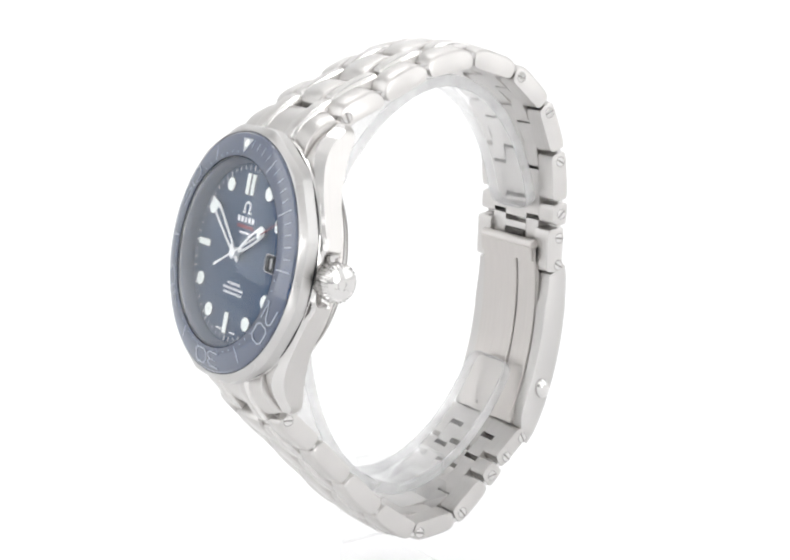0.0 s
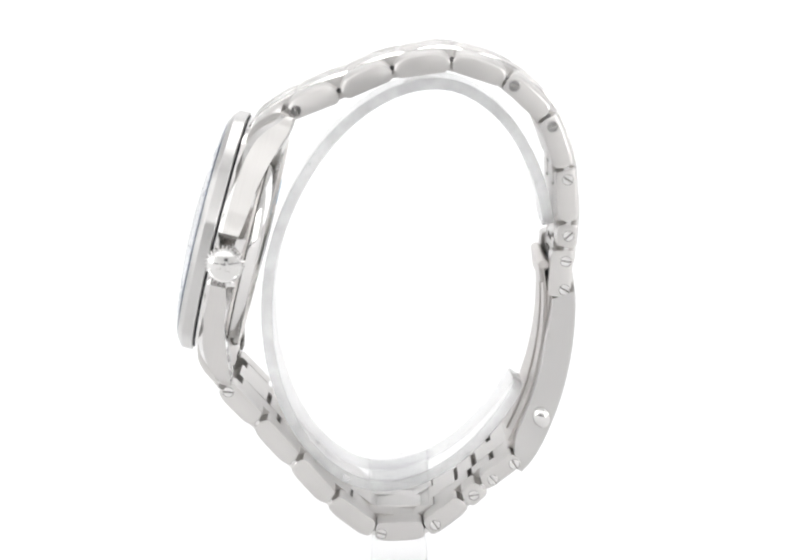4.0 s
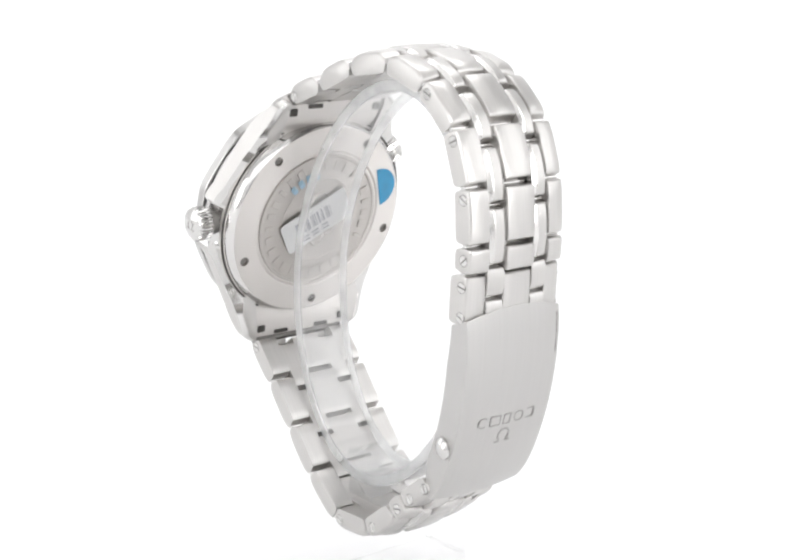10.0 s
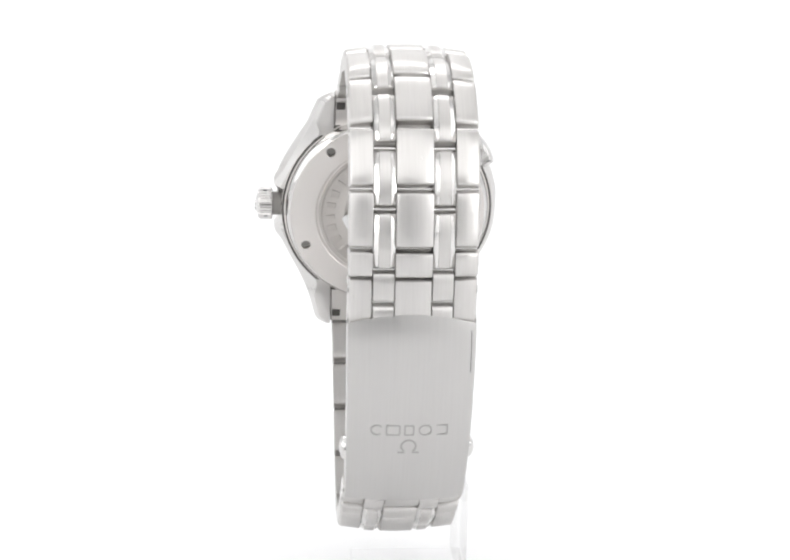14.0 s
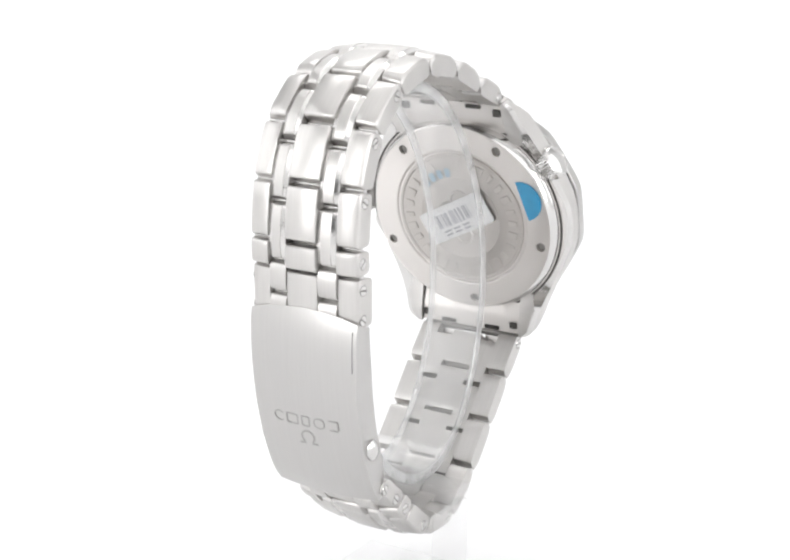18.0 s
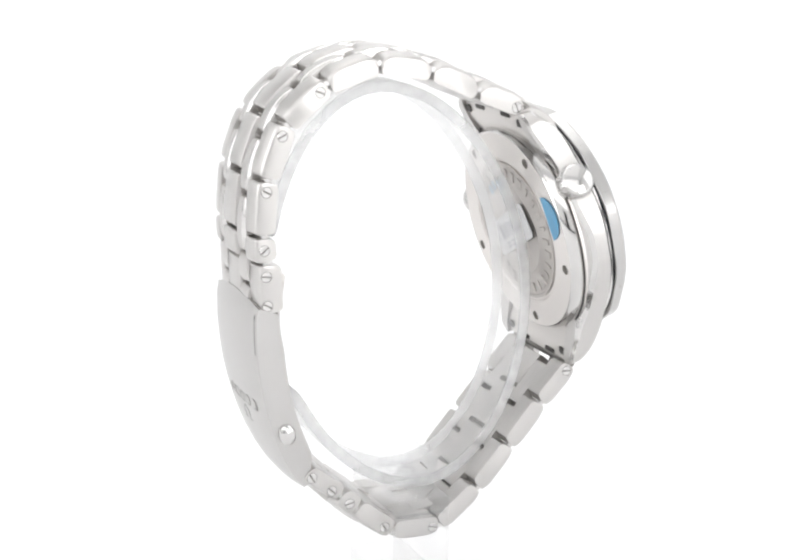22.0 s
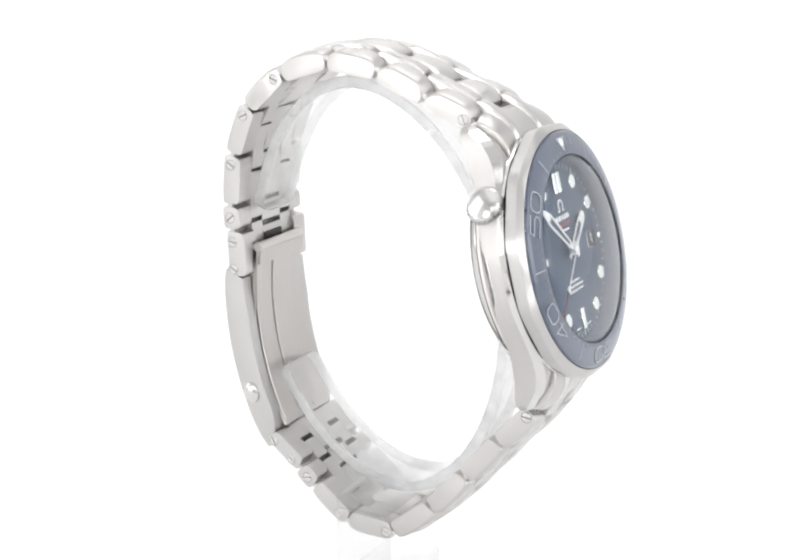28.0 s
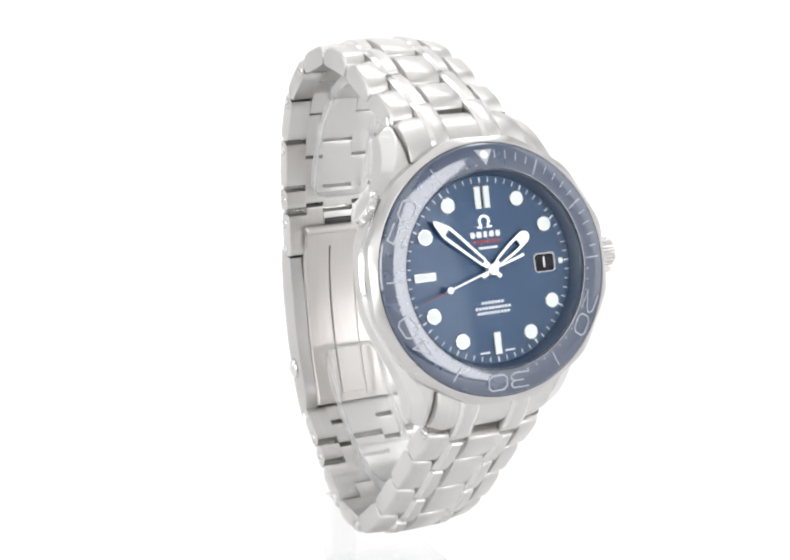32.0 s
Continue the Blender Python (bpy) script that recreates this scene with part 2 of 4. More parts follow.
def stroke(line, wide, closed, bm):
    """A flat printed line of one width along a run of points, mitred at its bends."""
    n, rows = len(line), []
    for i, p in enumerate(line):
        a = Vector(p) - Vector(line[i - 1]) if closed or i else Vector(line[1]) - Vector(p)
        b = Vector(line[(i + 1) % n]) - Vector(p) if closed or i < n - 1 else a
        a, b = a.normalized(), b.normalized()
        t = (a + b).normalized()
        k = wide / 2 / max(0.45, t.dot(a))
        o = Vector((-t.y, t.x)) * k
        rows.append([bm.verts.new((p[0] + s * o.x, p[1] + s * o.y, z)) for s, z in ((1, -0.012), (1, 0.012), (-1, 0.012), (-1, -0.012))])
    for i in range(n if closed else n - 1):
        q, r = rows[i], rows[(i + 1) % n]
        for j in range(4):
            bm.faces.new((q[j], q[(j + 1) % 4], r[(j + 1) % 4], r[j]))
    if not closed:
        bm.faces.new(rows[0])
        bm.faces.new(rows[-1][::-1])


# ---- the paper sweep and the assumed tent round it ----


def structure(name, bm, mat, label, m=None):
    ob = new(name, finish(bm))
    ob.data.materials.append(mat)
    if m is not None:
        ob.matrix_world = metres(m)
    return tagged(ob, label, name.split("_")[0], kind="structure")


def sweep():
    """Floor sheet that rises into the backdrop in one curve."""
    bm, rows = bmesh.new(), []
    path = [(-690, 0), (-420, 0), (-150, 0), (0, 0), (250, 0)]
    path += [(380 + 260 * math.sin(radians(a)), 260 - 260 * math.cos(radians(a))) for a in range(0, 91, 6)]
    path += [(640, 500), (640, 820)]
    for y, z in path:
        rows.append([bm.verts.new((x, y, z)) for x in (-700, -350, 0, 350, 700)])
    for a, b in zip(rows, rows[1:]):
        for i in range(4):
            bm.faces.new((a[i], a[i + 1], b[i + 1], b[i]))
    return structure("ground", bm, SWEEP, "seamless white paper sweep under and behind the watch")


def panel(name, mat, label, cx, cy, cz, sx, sy, sz):
    bm = bmesh.new()
    bmesh.ops.create_cube(bm, size=1, matrix=Matrix.LocRotScale((cx, cy, cz), None, (sx, sy, sz)))
    return structure(name, bm, mat, label)


sweep()
# panels out of view, added to shape light and reflections
panel("wall_left", CLOTH, "unseen white side panel that closes the set and bounces light", -704, -180, 405, 8, 1660, 830)
panel("wall_right", CLOTH, "unseen white side panel that closes the set and bounces light", 704, -180, 405, 8, 1660, 830)
panel("wall_front_left", FRONT, "unseen pale front panel that bounces light onto the watch", -382.5, -704, 425, 635, 8, 790)
panel("wall_front_right", FRONT, "unseen pale front panel that bounces light onto the watch", 382.5, -704, 425, 635, 8, 790)
panel("wall_front_top", FRONT, "unseen pale front panel over an opening left for dark reflections", 0, -704, 530, 130, 8, 580)
# two added dark panels, seen only as reflections in the steel
panel("wall_behind", DUSK, "unseen dark panel added behind the opening for dark reflections", 0, -1004, 405, 1600, 8, 900)
panel("table_edge", DUSK, "unseen dark panel added at the paper's front for dark reflections", 0, -730, -12, 1600, 540, 16)
panel("ceiling", CLOTH, "unseen white top panel that closes the set and bounces light", 0, -180, 824, 1600, 1660, 8)

# ---- the watch ----
AXES = Matrix(((0.57695, 0.81672, -0.0099, 0.305 * MM), (-0.81664, 0.57704, 0.01147, -0.008 * MM), (0.01508, 0.00147, 0.99989, 0.126 * MM), (0, 0, 0, 1)))
CASE = Matrix(((1, 0, 0, 0.1), (0, 0.2419, -0.9703, -30.85), (0, 0.9703, 0.2419, 8.6), (0, 0, 0, 1)))

watch = tagged(new("wristwatch"), "steel diver's wristwatch with blue dial and bezel on a clear stand", "watch")


def crown_height(w):
    return 2.5 - 0.85 * (w / 9.8) ** 2


def piece_profile(p0, p1, up, dn, ri, sag, gap, k=0.0, cave=0.0, power=2.4):
    """The outline of a link piece in the bracelet's plane, from p0 to p1: a dome outwards that falls by sag
    to its ends, and a flat inner side dn below the mid-line."""
    d = Vector((p1[0] - p0[0], p1[1] - p0[1]))
    L = d.length
    d.normalize()
    n = Vector((-d.y, d.x))
    a, b = gap + k, L - gap - k
    up = up - k
    # tongues under the joint nearly close the inner side
    ai, bi, hi = 0.42, L - 0.42, -0.6
    rim = max(up - sag, hi + 0.72)
    up = max(up, rim + 0.02)
    sag = up - rim
    sn = []
    for i in range(3):
        t = radians(270 + 45 * i)
        sn.append((bi - ri + ri * math.cos(t), -dn + ri + ri * math.sin(t)))
    sn += [(bi, hi), (b, hi + 0.2), (b, rim - 0.45), (b - 0.08, rim - 0.2), (b - 0.28, rim)]
    mid, half = (a + b) / 2, (b - a) / 2 - 0.28
    for i in range(1, 12):
        # closer points towards the rounded ends
        s = mid + half * math.sin(math.pi / 2 * (1 - i / 6))
        sn.append((s, up - sag * abs((s - mid) / half) ** power))
    sn += [(a + 0.28, rim), (a + 0.08, rim - 0.2), (a, rim - 0.45), (a, hi + 0.2), (ai, hi)]
    for i in range(3):
        t = radians(180 + 45 * i)
        sn.append((ai + ri + ri * math.cos(t), -dn + ri + ri * math.sin(t)))
    for i in range(1, 6):
        s = ai + ri + (bi - ai - 2 * ri) * i / 6
        sn.append((s, -dn + cave * (1 - abs(i - 3) / 3)))
    return [(p0[0] + d.x * s + n.x * h, p0[1] + d.y * s + n.y * h) for s, h in sn]


def link_piece(p0, p1, stations, dn=1.6, ri=0.3, sag=0.6, gap=0.22, cave=0.0, power=2.4):
    """stations: (width, inset, drop) from one flank to the other."""
    secs = []
    for w, k, drop in stations:
        pr = piece_profile(p0, p1, crown_height(w) - drop, dn, ri, sag, gap, k, cave, power)
        secs.append([(w, e, v) for e, v in pr])
    return loft(secs)


def flank(sign):
    rows = [(6.15, 0.1, 2.4), (6.2, 0.1, 2.4), (6.22, 0.12, 0.02), (6.27, 0.04, 0), (6.36, 0, 0), (8.0, 0, 0), (9.45, 0.0, 0.0), (9.55, 0.0, 0.03), (9.76, 0.08, 0.2), (9.8, 0.14, 0.28)]
    return [(sign * w, k, d) for w, k, d in rows]


MIDDLE = [(-2.84, 0.1, 2.6), (-2.8, 0.1, 2.6), (-2.78, 0.12, 0.02), (-2.72, 0.04, 0), (-2.63, 0, 0), (0, 0, 0), (2.63, 0, 0), (2.72, 0.04, 0), (2.78, 0.12, 0.02), (2.8, 0.1, 2.6), (2.84, 0.1, 2.6)]


def rod(sign):
    rows = [(2.85, 0.04, 0.5), (2.9, 0.0, 0.36), (3.04, 0, 0.31), (3.6, 0, 0.02), (3.66, 0, -0.1), (4.5, 0, -0.12), (5.34, 0, -0.1), (5.4, 0, 0.02), (5.96, 0, 0.31), (6.1, 0.0, 0.36), (6.14, 0.04, 0.5)]
    return [(sign * w, k, d) for w, k, d in rows]


def flat_rod(sign):
    rows = [(2.86, 0.12, 0.25), (2.93, 0.02, 0.2), (4.5, 0, 0.2), (6.05, 0.02, 0.2), (6.12, 0.12, 0.25)]
    return [(sign * w, k, d) for w, k, d in rows]


def screw_mesh():
    """A slotted screw head: two half discs with the slot between them."""
    bm = bmesh.new()
    for sgn in (1, -1):
        pts = []
        for i in range(9):
            a = radians(7 + 166 * i / 8)
            pts.append((0.84 * math.cos(a), sgn * 0.84 * math.sin(a)))
        pts = pts if sgn > 0 else pts[::-1]
        slab(pts, 0.0, 0.24, 0.06, bm)
    return finish(bm)


SCREW = screw_mesh()
# dark disc under the head: shade of the slot and rim as colour
SCREW_RING = finish(lathe([(0, -0.4), (0.92, -0.4), (0.92, 0.02), (0, 0.02)], 24))

# mid-line of the bracelet's links, from the upper lugs over the back to the lower lugs
UPPER = [(-18.3, 29.5), (-9.8, 32.8), (-1.4, 36.4), (7.9, 37.75), (16.6, 35.0), (23.2, 29.0), (26.35, 20.6), (27.0, 11.8), (26.75, 7.5), (26.4, -0.9)]
LOWER = [(20.1, -28.4), (13.95, -33.3), (11.0, -36.1), (4.5, -41.3), (-4.3, -41.7), (-11.45, -36.0), (-17.5, -29.1), (-23.5, -22.1), (-29.3, -15.9)]
# screws: on which link, place in the bracelet's plane, slot angle
SCREWS = {("u", 0): [(-16.7, 29.8, 20)], ("u", 4): [(17.9, 33.85, 70)], ("u", 5): [(24.6, 27.6, 115)], ("u", 6): [(27.6, 18.9, 60)],
          ("u", 7): [(27.4, 9.6, 130)], ("u", 8): [(26.9, 5.4, 80)], ("u", 8.5): [(26.8, 0.65, 60)],
          ("l", 0): [(20.0, -29.0, 30), (16.1, -32.7, 45)], ("l", 1): [(12.9, -35.4, 100)], ("l", 2): [(6.2, -40.5, 35)],
          ("l", 3): [(-3.2, -42.2, 75)], ("l", 7): [(-28.4, -16.9, 85)]}


def pin_mesh(half, r=0.42):
    return finish(lathe([(0, -half), (r, -half), (r, half), (0, half)], 16))


PIN_FLANK, PIN_MIDDLE, PIN_ROD = pin_mesh(1.6), pin_mesh(2.5), pin_mesh(1.7, 0.36)


# how far each link's outer face falls towards its ends
SAGS = {"u": (1.4, 1.3, 1.15, 0.8, 0.45, 0.3, 0.2, 0.12, 0.1), "l": (0.2, 0.2, 0.4, 0.5, 0.5, 0.5, 0.5, 0.5)}


def lerp2(a, b, t):
    return (a[0] + (b[0] - a[0]) * t, a[1] + (b[1] - a[1]) * t)


def add_screws(link, spots, p0, p1):
    d = Vector((p1[0] - p0[0], p1[1] - p0[1]))
    L = d.length
    d.normalize()
    n = Vector((-d.y, d.x))
    for e, v, turn in spots:
        r = Vector((e - p0[0], v - p0[1]))
        a, h = min(max(r.dot(d), 1.3), L - 1.3), min(max(r.dot(n), -0.5), 0.3)
        e, v = p0[0] + d.x * a + n.x * h, p0[1] + d.y * a + n.y * h
        for sgn in (1, -1):
            m = Matrix.Translation((sgn * 9.64, e, v)) @ Matrix.Rotation(radians(90 * sgn), 4, "Y") @ Matrix.Rotation(radians(turn), 4, "Z")
            part("screw", SCREW, POLISHED, link, "slotted steel screw head", m)
            part("screw_shade", SCREW_RING, HOLE_SHADE, link, "dark disc painted as shade in the screw's slot and rim", m @ Matrix.Translation((0, 0, 0.155)))


def bracelet_strand(pts, key):
    count = len(pts) - 1
    shares = []
    for i in range(count):
        p0, p1 = pts[i], pts[i + 1]
        L = math.hypot(p1[0] - p0[0], p1[1] - p0[1])
        link = tagged(new("link"), "brushed steel bracelet link with polished rods")
        link.parent = watch
        sag = SAGS[key][i]
        kw = dict(ri=0.8, sag=sag, power=4.5)
        km = dict(ri=0.2, sag=sag * 0.8, power=3.5)
        q0 = lerp2(p0, p1, 0.12) if (key, i) == ("u", 0) else p0
        q1 = lerp2(p0, p1, 0.88) if (key, i) == ("l", 7) else p1
        kw["dn"] = 2.3 if (key, i) == ("u", 8) else 1.6
        tuck = 0.45 if (key, i) in (("u", 8), ("l", 0)) else 0.0
        part("flank_block", link_piece(p0, p1, [(w, k, d + tuck - 0.12) for w, k, d in flank(1)], **kw), BRUSHED, link)
        part("flank_block", link_piece(p0, p1, [(w, k, d + tuck - 0.12) for w, k, d in flank(-1)], **kw), BRUSHED, link)
        part("middle_block", link_piece(q0, q1, [(w, k, d + tuck - 0.3) for w, k, d in MIDDLE], **km), BRUSHED, link)
        spots = SCREWS.get((key, i), []) + (SCREWS.get((key, 8.5), []) if key == "u" and i == 8 else [])
        add_screws(link, spots, p0, p1)
        if i:
            # connecting pins seen in the gaps
            e0, v0 = pts[i - 1]
            n = Vector((-(p1[1] - v0), p1[0] - e0)).normalized()
            for w, me in ((8.02, PIN_FLANK), (-8.02, PIN_FLANK), (0, PIN_MIDDLE)):
                part("pin", me, POLISHED, link, "bright steel pin", Matrix.Translation((w, p0[0] + n.x * 0.2, p0[1] + n.y * 0.2)) @ Matrix.Rotation(radians(90), 4, "Y"))
        shares.append((link, L))
    return shares


def rods(pts, links, cuts, rise=0.2):
    """cuts: (link, share) of each rod joint along the strand."""
    spots = [lerp2(pts[i], pts[i + 1], t) for i, t in cuts]
    for j, (a, b) in enumerate(zip(spots, spots[1:])):
        i = cuts[j + 1][0]
        link = links[min(i, len(links) - 1)][0]
        # lift the rod by the bend that it bridges
        joint = pts[cuts[j + 1][0]]
        q = spots[max(0, j - 1)]
        m = Vector((-(b[1] - q[1]), b[0] - q[0])).normalized()
        for p in [a] + ([b] if j == len(spots) - 2 else []):
            for w in (4.5, -4.5):
                part("pin", PIN_ROD, POLISHED, link, "bright steel pin", Matrix.Translation((w, p[0] + m.x * 0.6, p[1] + m.y * 0.6)) @ Matrix.Rotation(radians(90), 4, "Y"))
        d = Vector((b[0] - a[0], b[1] - a[1]))
        n = Vector((-d.y, d.x)).normalized()
        sag = max(0.0, (Vector(joint) - Vector(a)).dot(n)) if cuts[j][0] != cuts[j + 1][0] else 0.0
        L = d.length
        plainrod = L < 6.2
        for sgn in (1, -1):
            st = flat_rod(sgn) if plainrod else rod(sgn)
            lift = rise + sag * 0.6
            st = [(w, k, dr - lift) for w, k, dr in st]
            me = finish(link_piece(a, b, st, dn=1.58, ri=0.2, sag=0.3 + sag * 0.5, power=2.6, gap=0.28, cave=sag * 0.95))
            me.materials.append(BRUSHED)
            if not plainrod:
                # polished slopes on both sides of the brushed top
                me.materials.append(BRUSHED_ROD)
                for f in me.polygons:
                    f.material_index = 1 if 0.25 < abs(f.normal.x) < 0.95 else 0
            part("rod", me, BRUSHED, link, "steel rod with polished slopes" if not plainrod else "")


upper = bracelet_strand(UPPER, "u")
lower = bracelet_strand(LOWER, "l")
rods(UPPER, upper, [(0, 0.24), (1, 0.30), (2, 0.34), (3, 0.34), (4, 0.34), (5, 0.34), (6, 0.34), (7, 0.75), (8, 0.48), (8, 0.98)])
rods(LOWER, lower, [(0, 0.02), (0, 0.55), (1, 0.3), (2, 0.66), (3, 0.66), (4, 0.66), (5, 0.66), (6, 0.68), (7, 0.76)], 0.28)


# clasp
def clasp_arc(t):
    """Outer line of the clasp cover, t from its upper to its lower end."""
    a = radians(3.5 - 33.5 * t)
    return (-27.6 + 56.3 * math.cos(a), 0.8 - 3.9 + 56.3 * math.sin(a)), (math.cos(a), math.sin(a))


def clasp_cover():
    secs = []
    rows = [(-9.85, 0.10, 4.5), (-9.76, 0.0, 4.6), (-7.42, 0, 4.6), (-7.38, 0, 1.5)]
    rows += [(w, 0, 1.4) for w in (-6, -4, -2, 0, 2, 4, 6)]
    rows += [(7.38, 0, 1.5), (7.42, 0, 4.6), (9.76, 0.0, 4.6), (9.85, 0.10, 4.5)]
    for w, k, thick in rows:
        rise = 0.042 * (1 - (w / 9.85) ** 2)
        dome = 0.75 * (1 - (w / 9.85) ** 2)
        out, inn = [], []
        for i in range(17):
            t = -rise + (1 + rise) * i / 16
            (e, v), (ne, nv) = clasp_arc(t)
            end = 0.25 if i in (0, 16) else 0
            # the lower end is drawn in towards the links
            taper = 1.0 if t < 0.85 else 1 - 0.5 * ((t - 0.85) / 0.15)
            h = dome - k - end - (0.9 * (1 - taper))
            out.append((w * (1 - 0.035 * max(0, t)), e + ne * h, v + nv * h))
            if thick > 2:
                # the side walls begin below the arched lip
                t = max(t, 0.03 + 0.001 * i)
                (e, v), (ne, nv) = clasp_arc(t)
            h2 = -thick * (1 if thick < 2 else (0.8 + 0.2 * min(1, t * 4)) * taper) + k
            inn.append((w * (1 - 0.035 * max(0, t)), e + ne * h2, v + nv * h2))
        secs.append(out + inn[::-1])
    return loft(secs)


clasp = part("clasp_cover", clasp_cover(), BRUSHED_CLASP, watch, "brushed steel folding clasp cover with side push buttons")
for sgn in (1, -1):
    m = Matrix.Translation((sgn * 9.35, 23.6, -21.2)) @ Matrix.Rotation(radians(90 * sgn), 4, "Y") @ Matrix.Rotation(radians(20), 4, "Z")
    dome = lathe([(0, 1.30), (0.6, 1.24), (1.1, 1.02), (1.38, 0.7), (1.45, 0.3), (1.45, -0.5), (0, -0.5)], 28)
    for v in dome.verts:
        v.co.x *= 1.3
    part("push_button", dome, POLISHED, clasp, "polished oval steel push button", m)
    # dark ring in place of the shaded gap round the button
    collar = lathe([(1.5, -0.4), (1.75, -0.4), (1.75, 0.12), (1.6, 0.2), (1.5, 0.1)], 28, closed=True)
    for v in collar.verts:
        v.co.x *= 1.26
    part("button_gap_shade", collar, RECESS_SHADE, clasp, "dark ring painted as the shade round the push button", m)


def blade(name, w0, w1, r0, r1, t0, t1, mat, label):
    secs = []
    for w, k in ((w0, 0.12), (w0 + 0.15, 0), (w1 - 0.15, 0), (w1, 0.12)):
        out, inn = [], []
        for i in range(13):
            (e, v), (ne, nv) = clasp_arc(t0 + (t1 - t0) * i / 12)
            out.append((w, e - ne * (r0 + k), v - nv * (r0 + k)))
            inn.append((w, e - ne * (r1 - k), v - nv * (r1 - k)))
        secs.append(out + inn[::-1])
    return part(name, loft(secs), mat, watch, label)


blade("clasp_blade", -7.3, 7.3, 3.3, 4.5, -0.02, 0.93, BLADE, "satin steel folding blade inside the clasp")
blade("clasp_blade", -2.35, 2.35, 4.45, 5.2, -0.12, 0.88, BLADE, "satin steel folding blade inside the clasp")
blade("clasp_rail", 2.42, 7.2, 4.45, 4.95, -0.12, 0.90, BLADE, "satin steel rail beside the folding blade")
blade("clasp_rail", -7.2, -2.42, 4.45, 4.95, -0.12, 0.90, BLADE, "satin steel rail beside the folding blade")
blade("clasp_fold", -7.0, 7.0, 4.9, 5.45, -0.125, -0.04, BLADE, "folded satin steel end of the blade")
# added dark block that fills the recess above the roll as its shade
hinge = slab(rounded(1.4, 1.7, 0.3, 25.4, 5.1), -2.65, 2.65, 0.1)
for v in hinge.verts:
    v.co = (v.co.z, v.co.x, v.co.y)
part("hinge_recess_shade", hinge, RECESS_SHADE, watch, "dark block standing in for the shaded recess inside the clasp")
roll = lathe([(0, -7.0), (0.75, -7.0), (0.88, -6.87), (0.88, 6.87), (0.75, 7.0), (0, 7.0)], 24)
part("rolled_edge", roll, SATIN, watch, "rolled steel end of the clasp blade", Matrix.Translation((0, 23.6, 4.2)) @ Matrix.Rotation(radians(90), 4, "Y"))


def clasp_mark(t, w):
    """A shallow engraved mark lying on the cover, at t along it."""
    (e, v), (ne, nv) = clasp_arc(t)
    h = 0.75 * (1 - (w / 9.85) ** 2)
    n = Vector((0.0, ne, nv))
    x = Vector((-1, 0, 0))
    y = n.cross(x)
    return Matrix(((x.x, y.x, n.x, w), (x.y, y.y, n.y, e + ne * h), (x.z, y.z, n.z, v + nv * h), (0, 0, 0, 1)))


for sgn in (-1,):
    # dark strip painted as the shade in the narrow gap between the cover plate and its side wall
    rows = []
    for i in range(9):
        (e, v), (ne, nv) = clasp_arc(0.035 + 0.2 * i / 8)
        ring = []
        for w, h in ((9.06, 0.02), (9.18, 0.02), (9.18, -0.2), (9.06, -0.2)):
            q = 0.75 * (1 - (w / 9.85) ** 2) + h
            ring.append((sgn * w * (1 - 0.035 * 0.1), e + ne * q, v + nv * q))
        rows.append(ring)
    part("edge_gap_shade", loft(rows), RECESS_SHADE, clasp, "dark strip painted as the shade in the gap along the cover's edge")
for i, (wide, turn) in enumerate(((2.1, 0.97), (2.3, 0.3), (1.6, 0.25), (2.1, 0.9), (2.1, 0.35))):
    w = 5.0 - 2.5 * i
    frame_bar = loft([[(x, y, z) for x, y in pts] for pts, z in (
        (rounded(wide, 1.95, turn), -0.12), (rounded(wide, 1.95, turn), 0.03), (rounded(wide - 0.5, 1.45, turn * 0.7), 0.03), (rounded(wide - 0.5, 1.45, turn * 0.7), -0.12))], caps=False)
    part("engraved_mark", frame_bar, ENGRAVING, clasp, "shallow engraved mark", clasp_mark(0.528, w))
part("engraved_mark", open_ring(0.98, 1.3, -0.02, 0.025), ENGRAVING, clasp, "shallow engraved open ring", clasp_mark(0.618, 0))

# case
body = lathe([(0, -1.32), (19.3, -1.32), (19.95, -1.42), (20.05, -1.75), (20.05, -4.2), (19.3, -5.6), (18.9, -6.3), (0, -6.3)], 128)
case = part("case", body, POLISHED, watch, "polished and brushed steel watch case", CASE)
# black wall just inside the case line, painted as shade under the bezel
core = lathe([(19.9, -1.45), (19.9, -0.95)], 96)
part("bezel_gap_shade", core, GAP, case, "black core wall painted as the shade in the gap under the bezel")


def sample(table, y):
    """The table's value at y, eased over its corners."""
    return sum(k * value_at(table, abs(y) + o) for o, k in ((-1.6, 0.15), (-0.8, 0.22), (0, 0.26), (0.8, 0.22), (1.6, 0.15)))


def value_at(table, y):
    y = abs(y)
    for (a, fa), (b, fb) in zip(table, table[1:]):
        if y <= b:
            return fa + (fb - fa) * (y - a) / (b - a)
    return table[-1][1]


OUT = [(0, 20.45), (4, 20.25), (7, 19.3), (10, 17.9), (13, 16.3), (16, 14.9), (19, 13.8), (21.5, 13.2), (23.0, 12.8), (23.6, 12.4)]
TOP = [(0, -1.6), (10, -1.65), (13, -1.72), (16, -1.95), (18, -2.35), (20, -3.2), (21.5, -4.3), (22.7, -5.7), (23.6, -7.2)]
LOW = [(0, -4.3), (3, -4.3), (5, -4.9), (9, -5.4), (12, -5.6), (16, -6.6), (18.5, -7.3), (21.5, -8.4), (22.7, -8.7), (23.6, -8.3)]


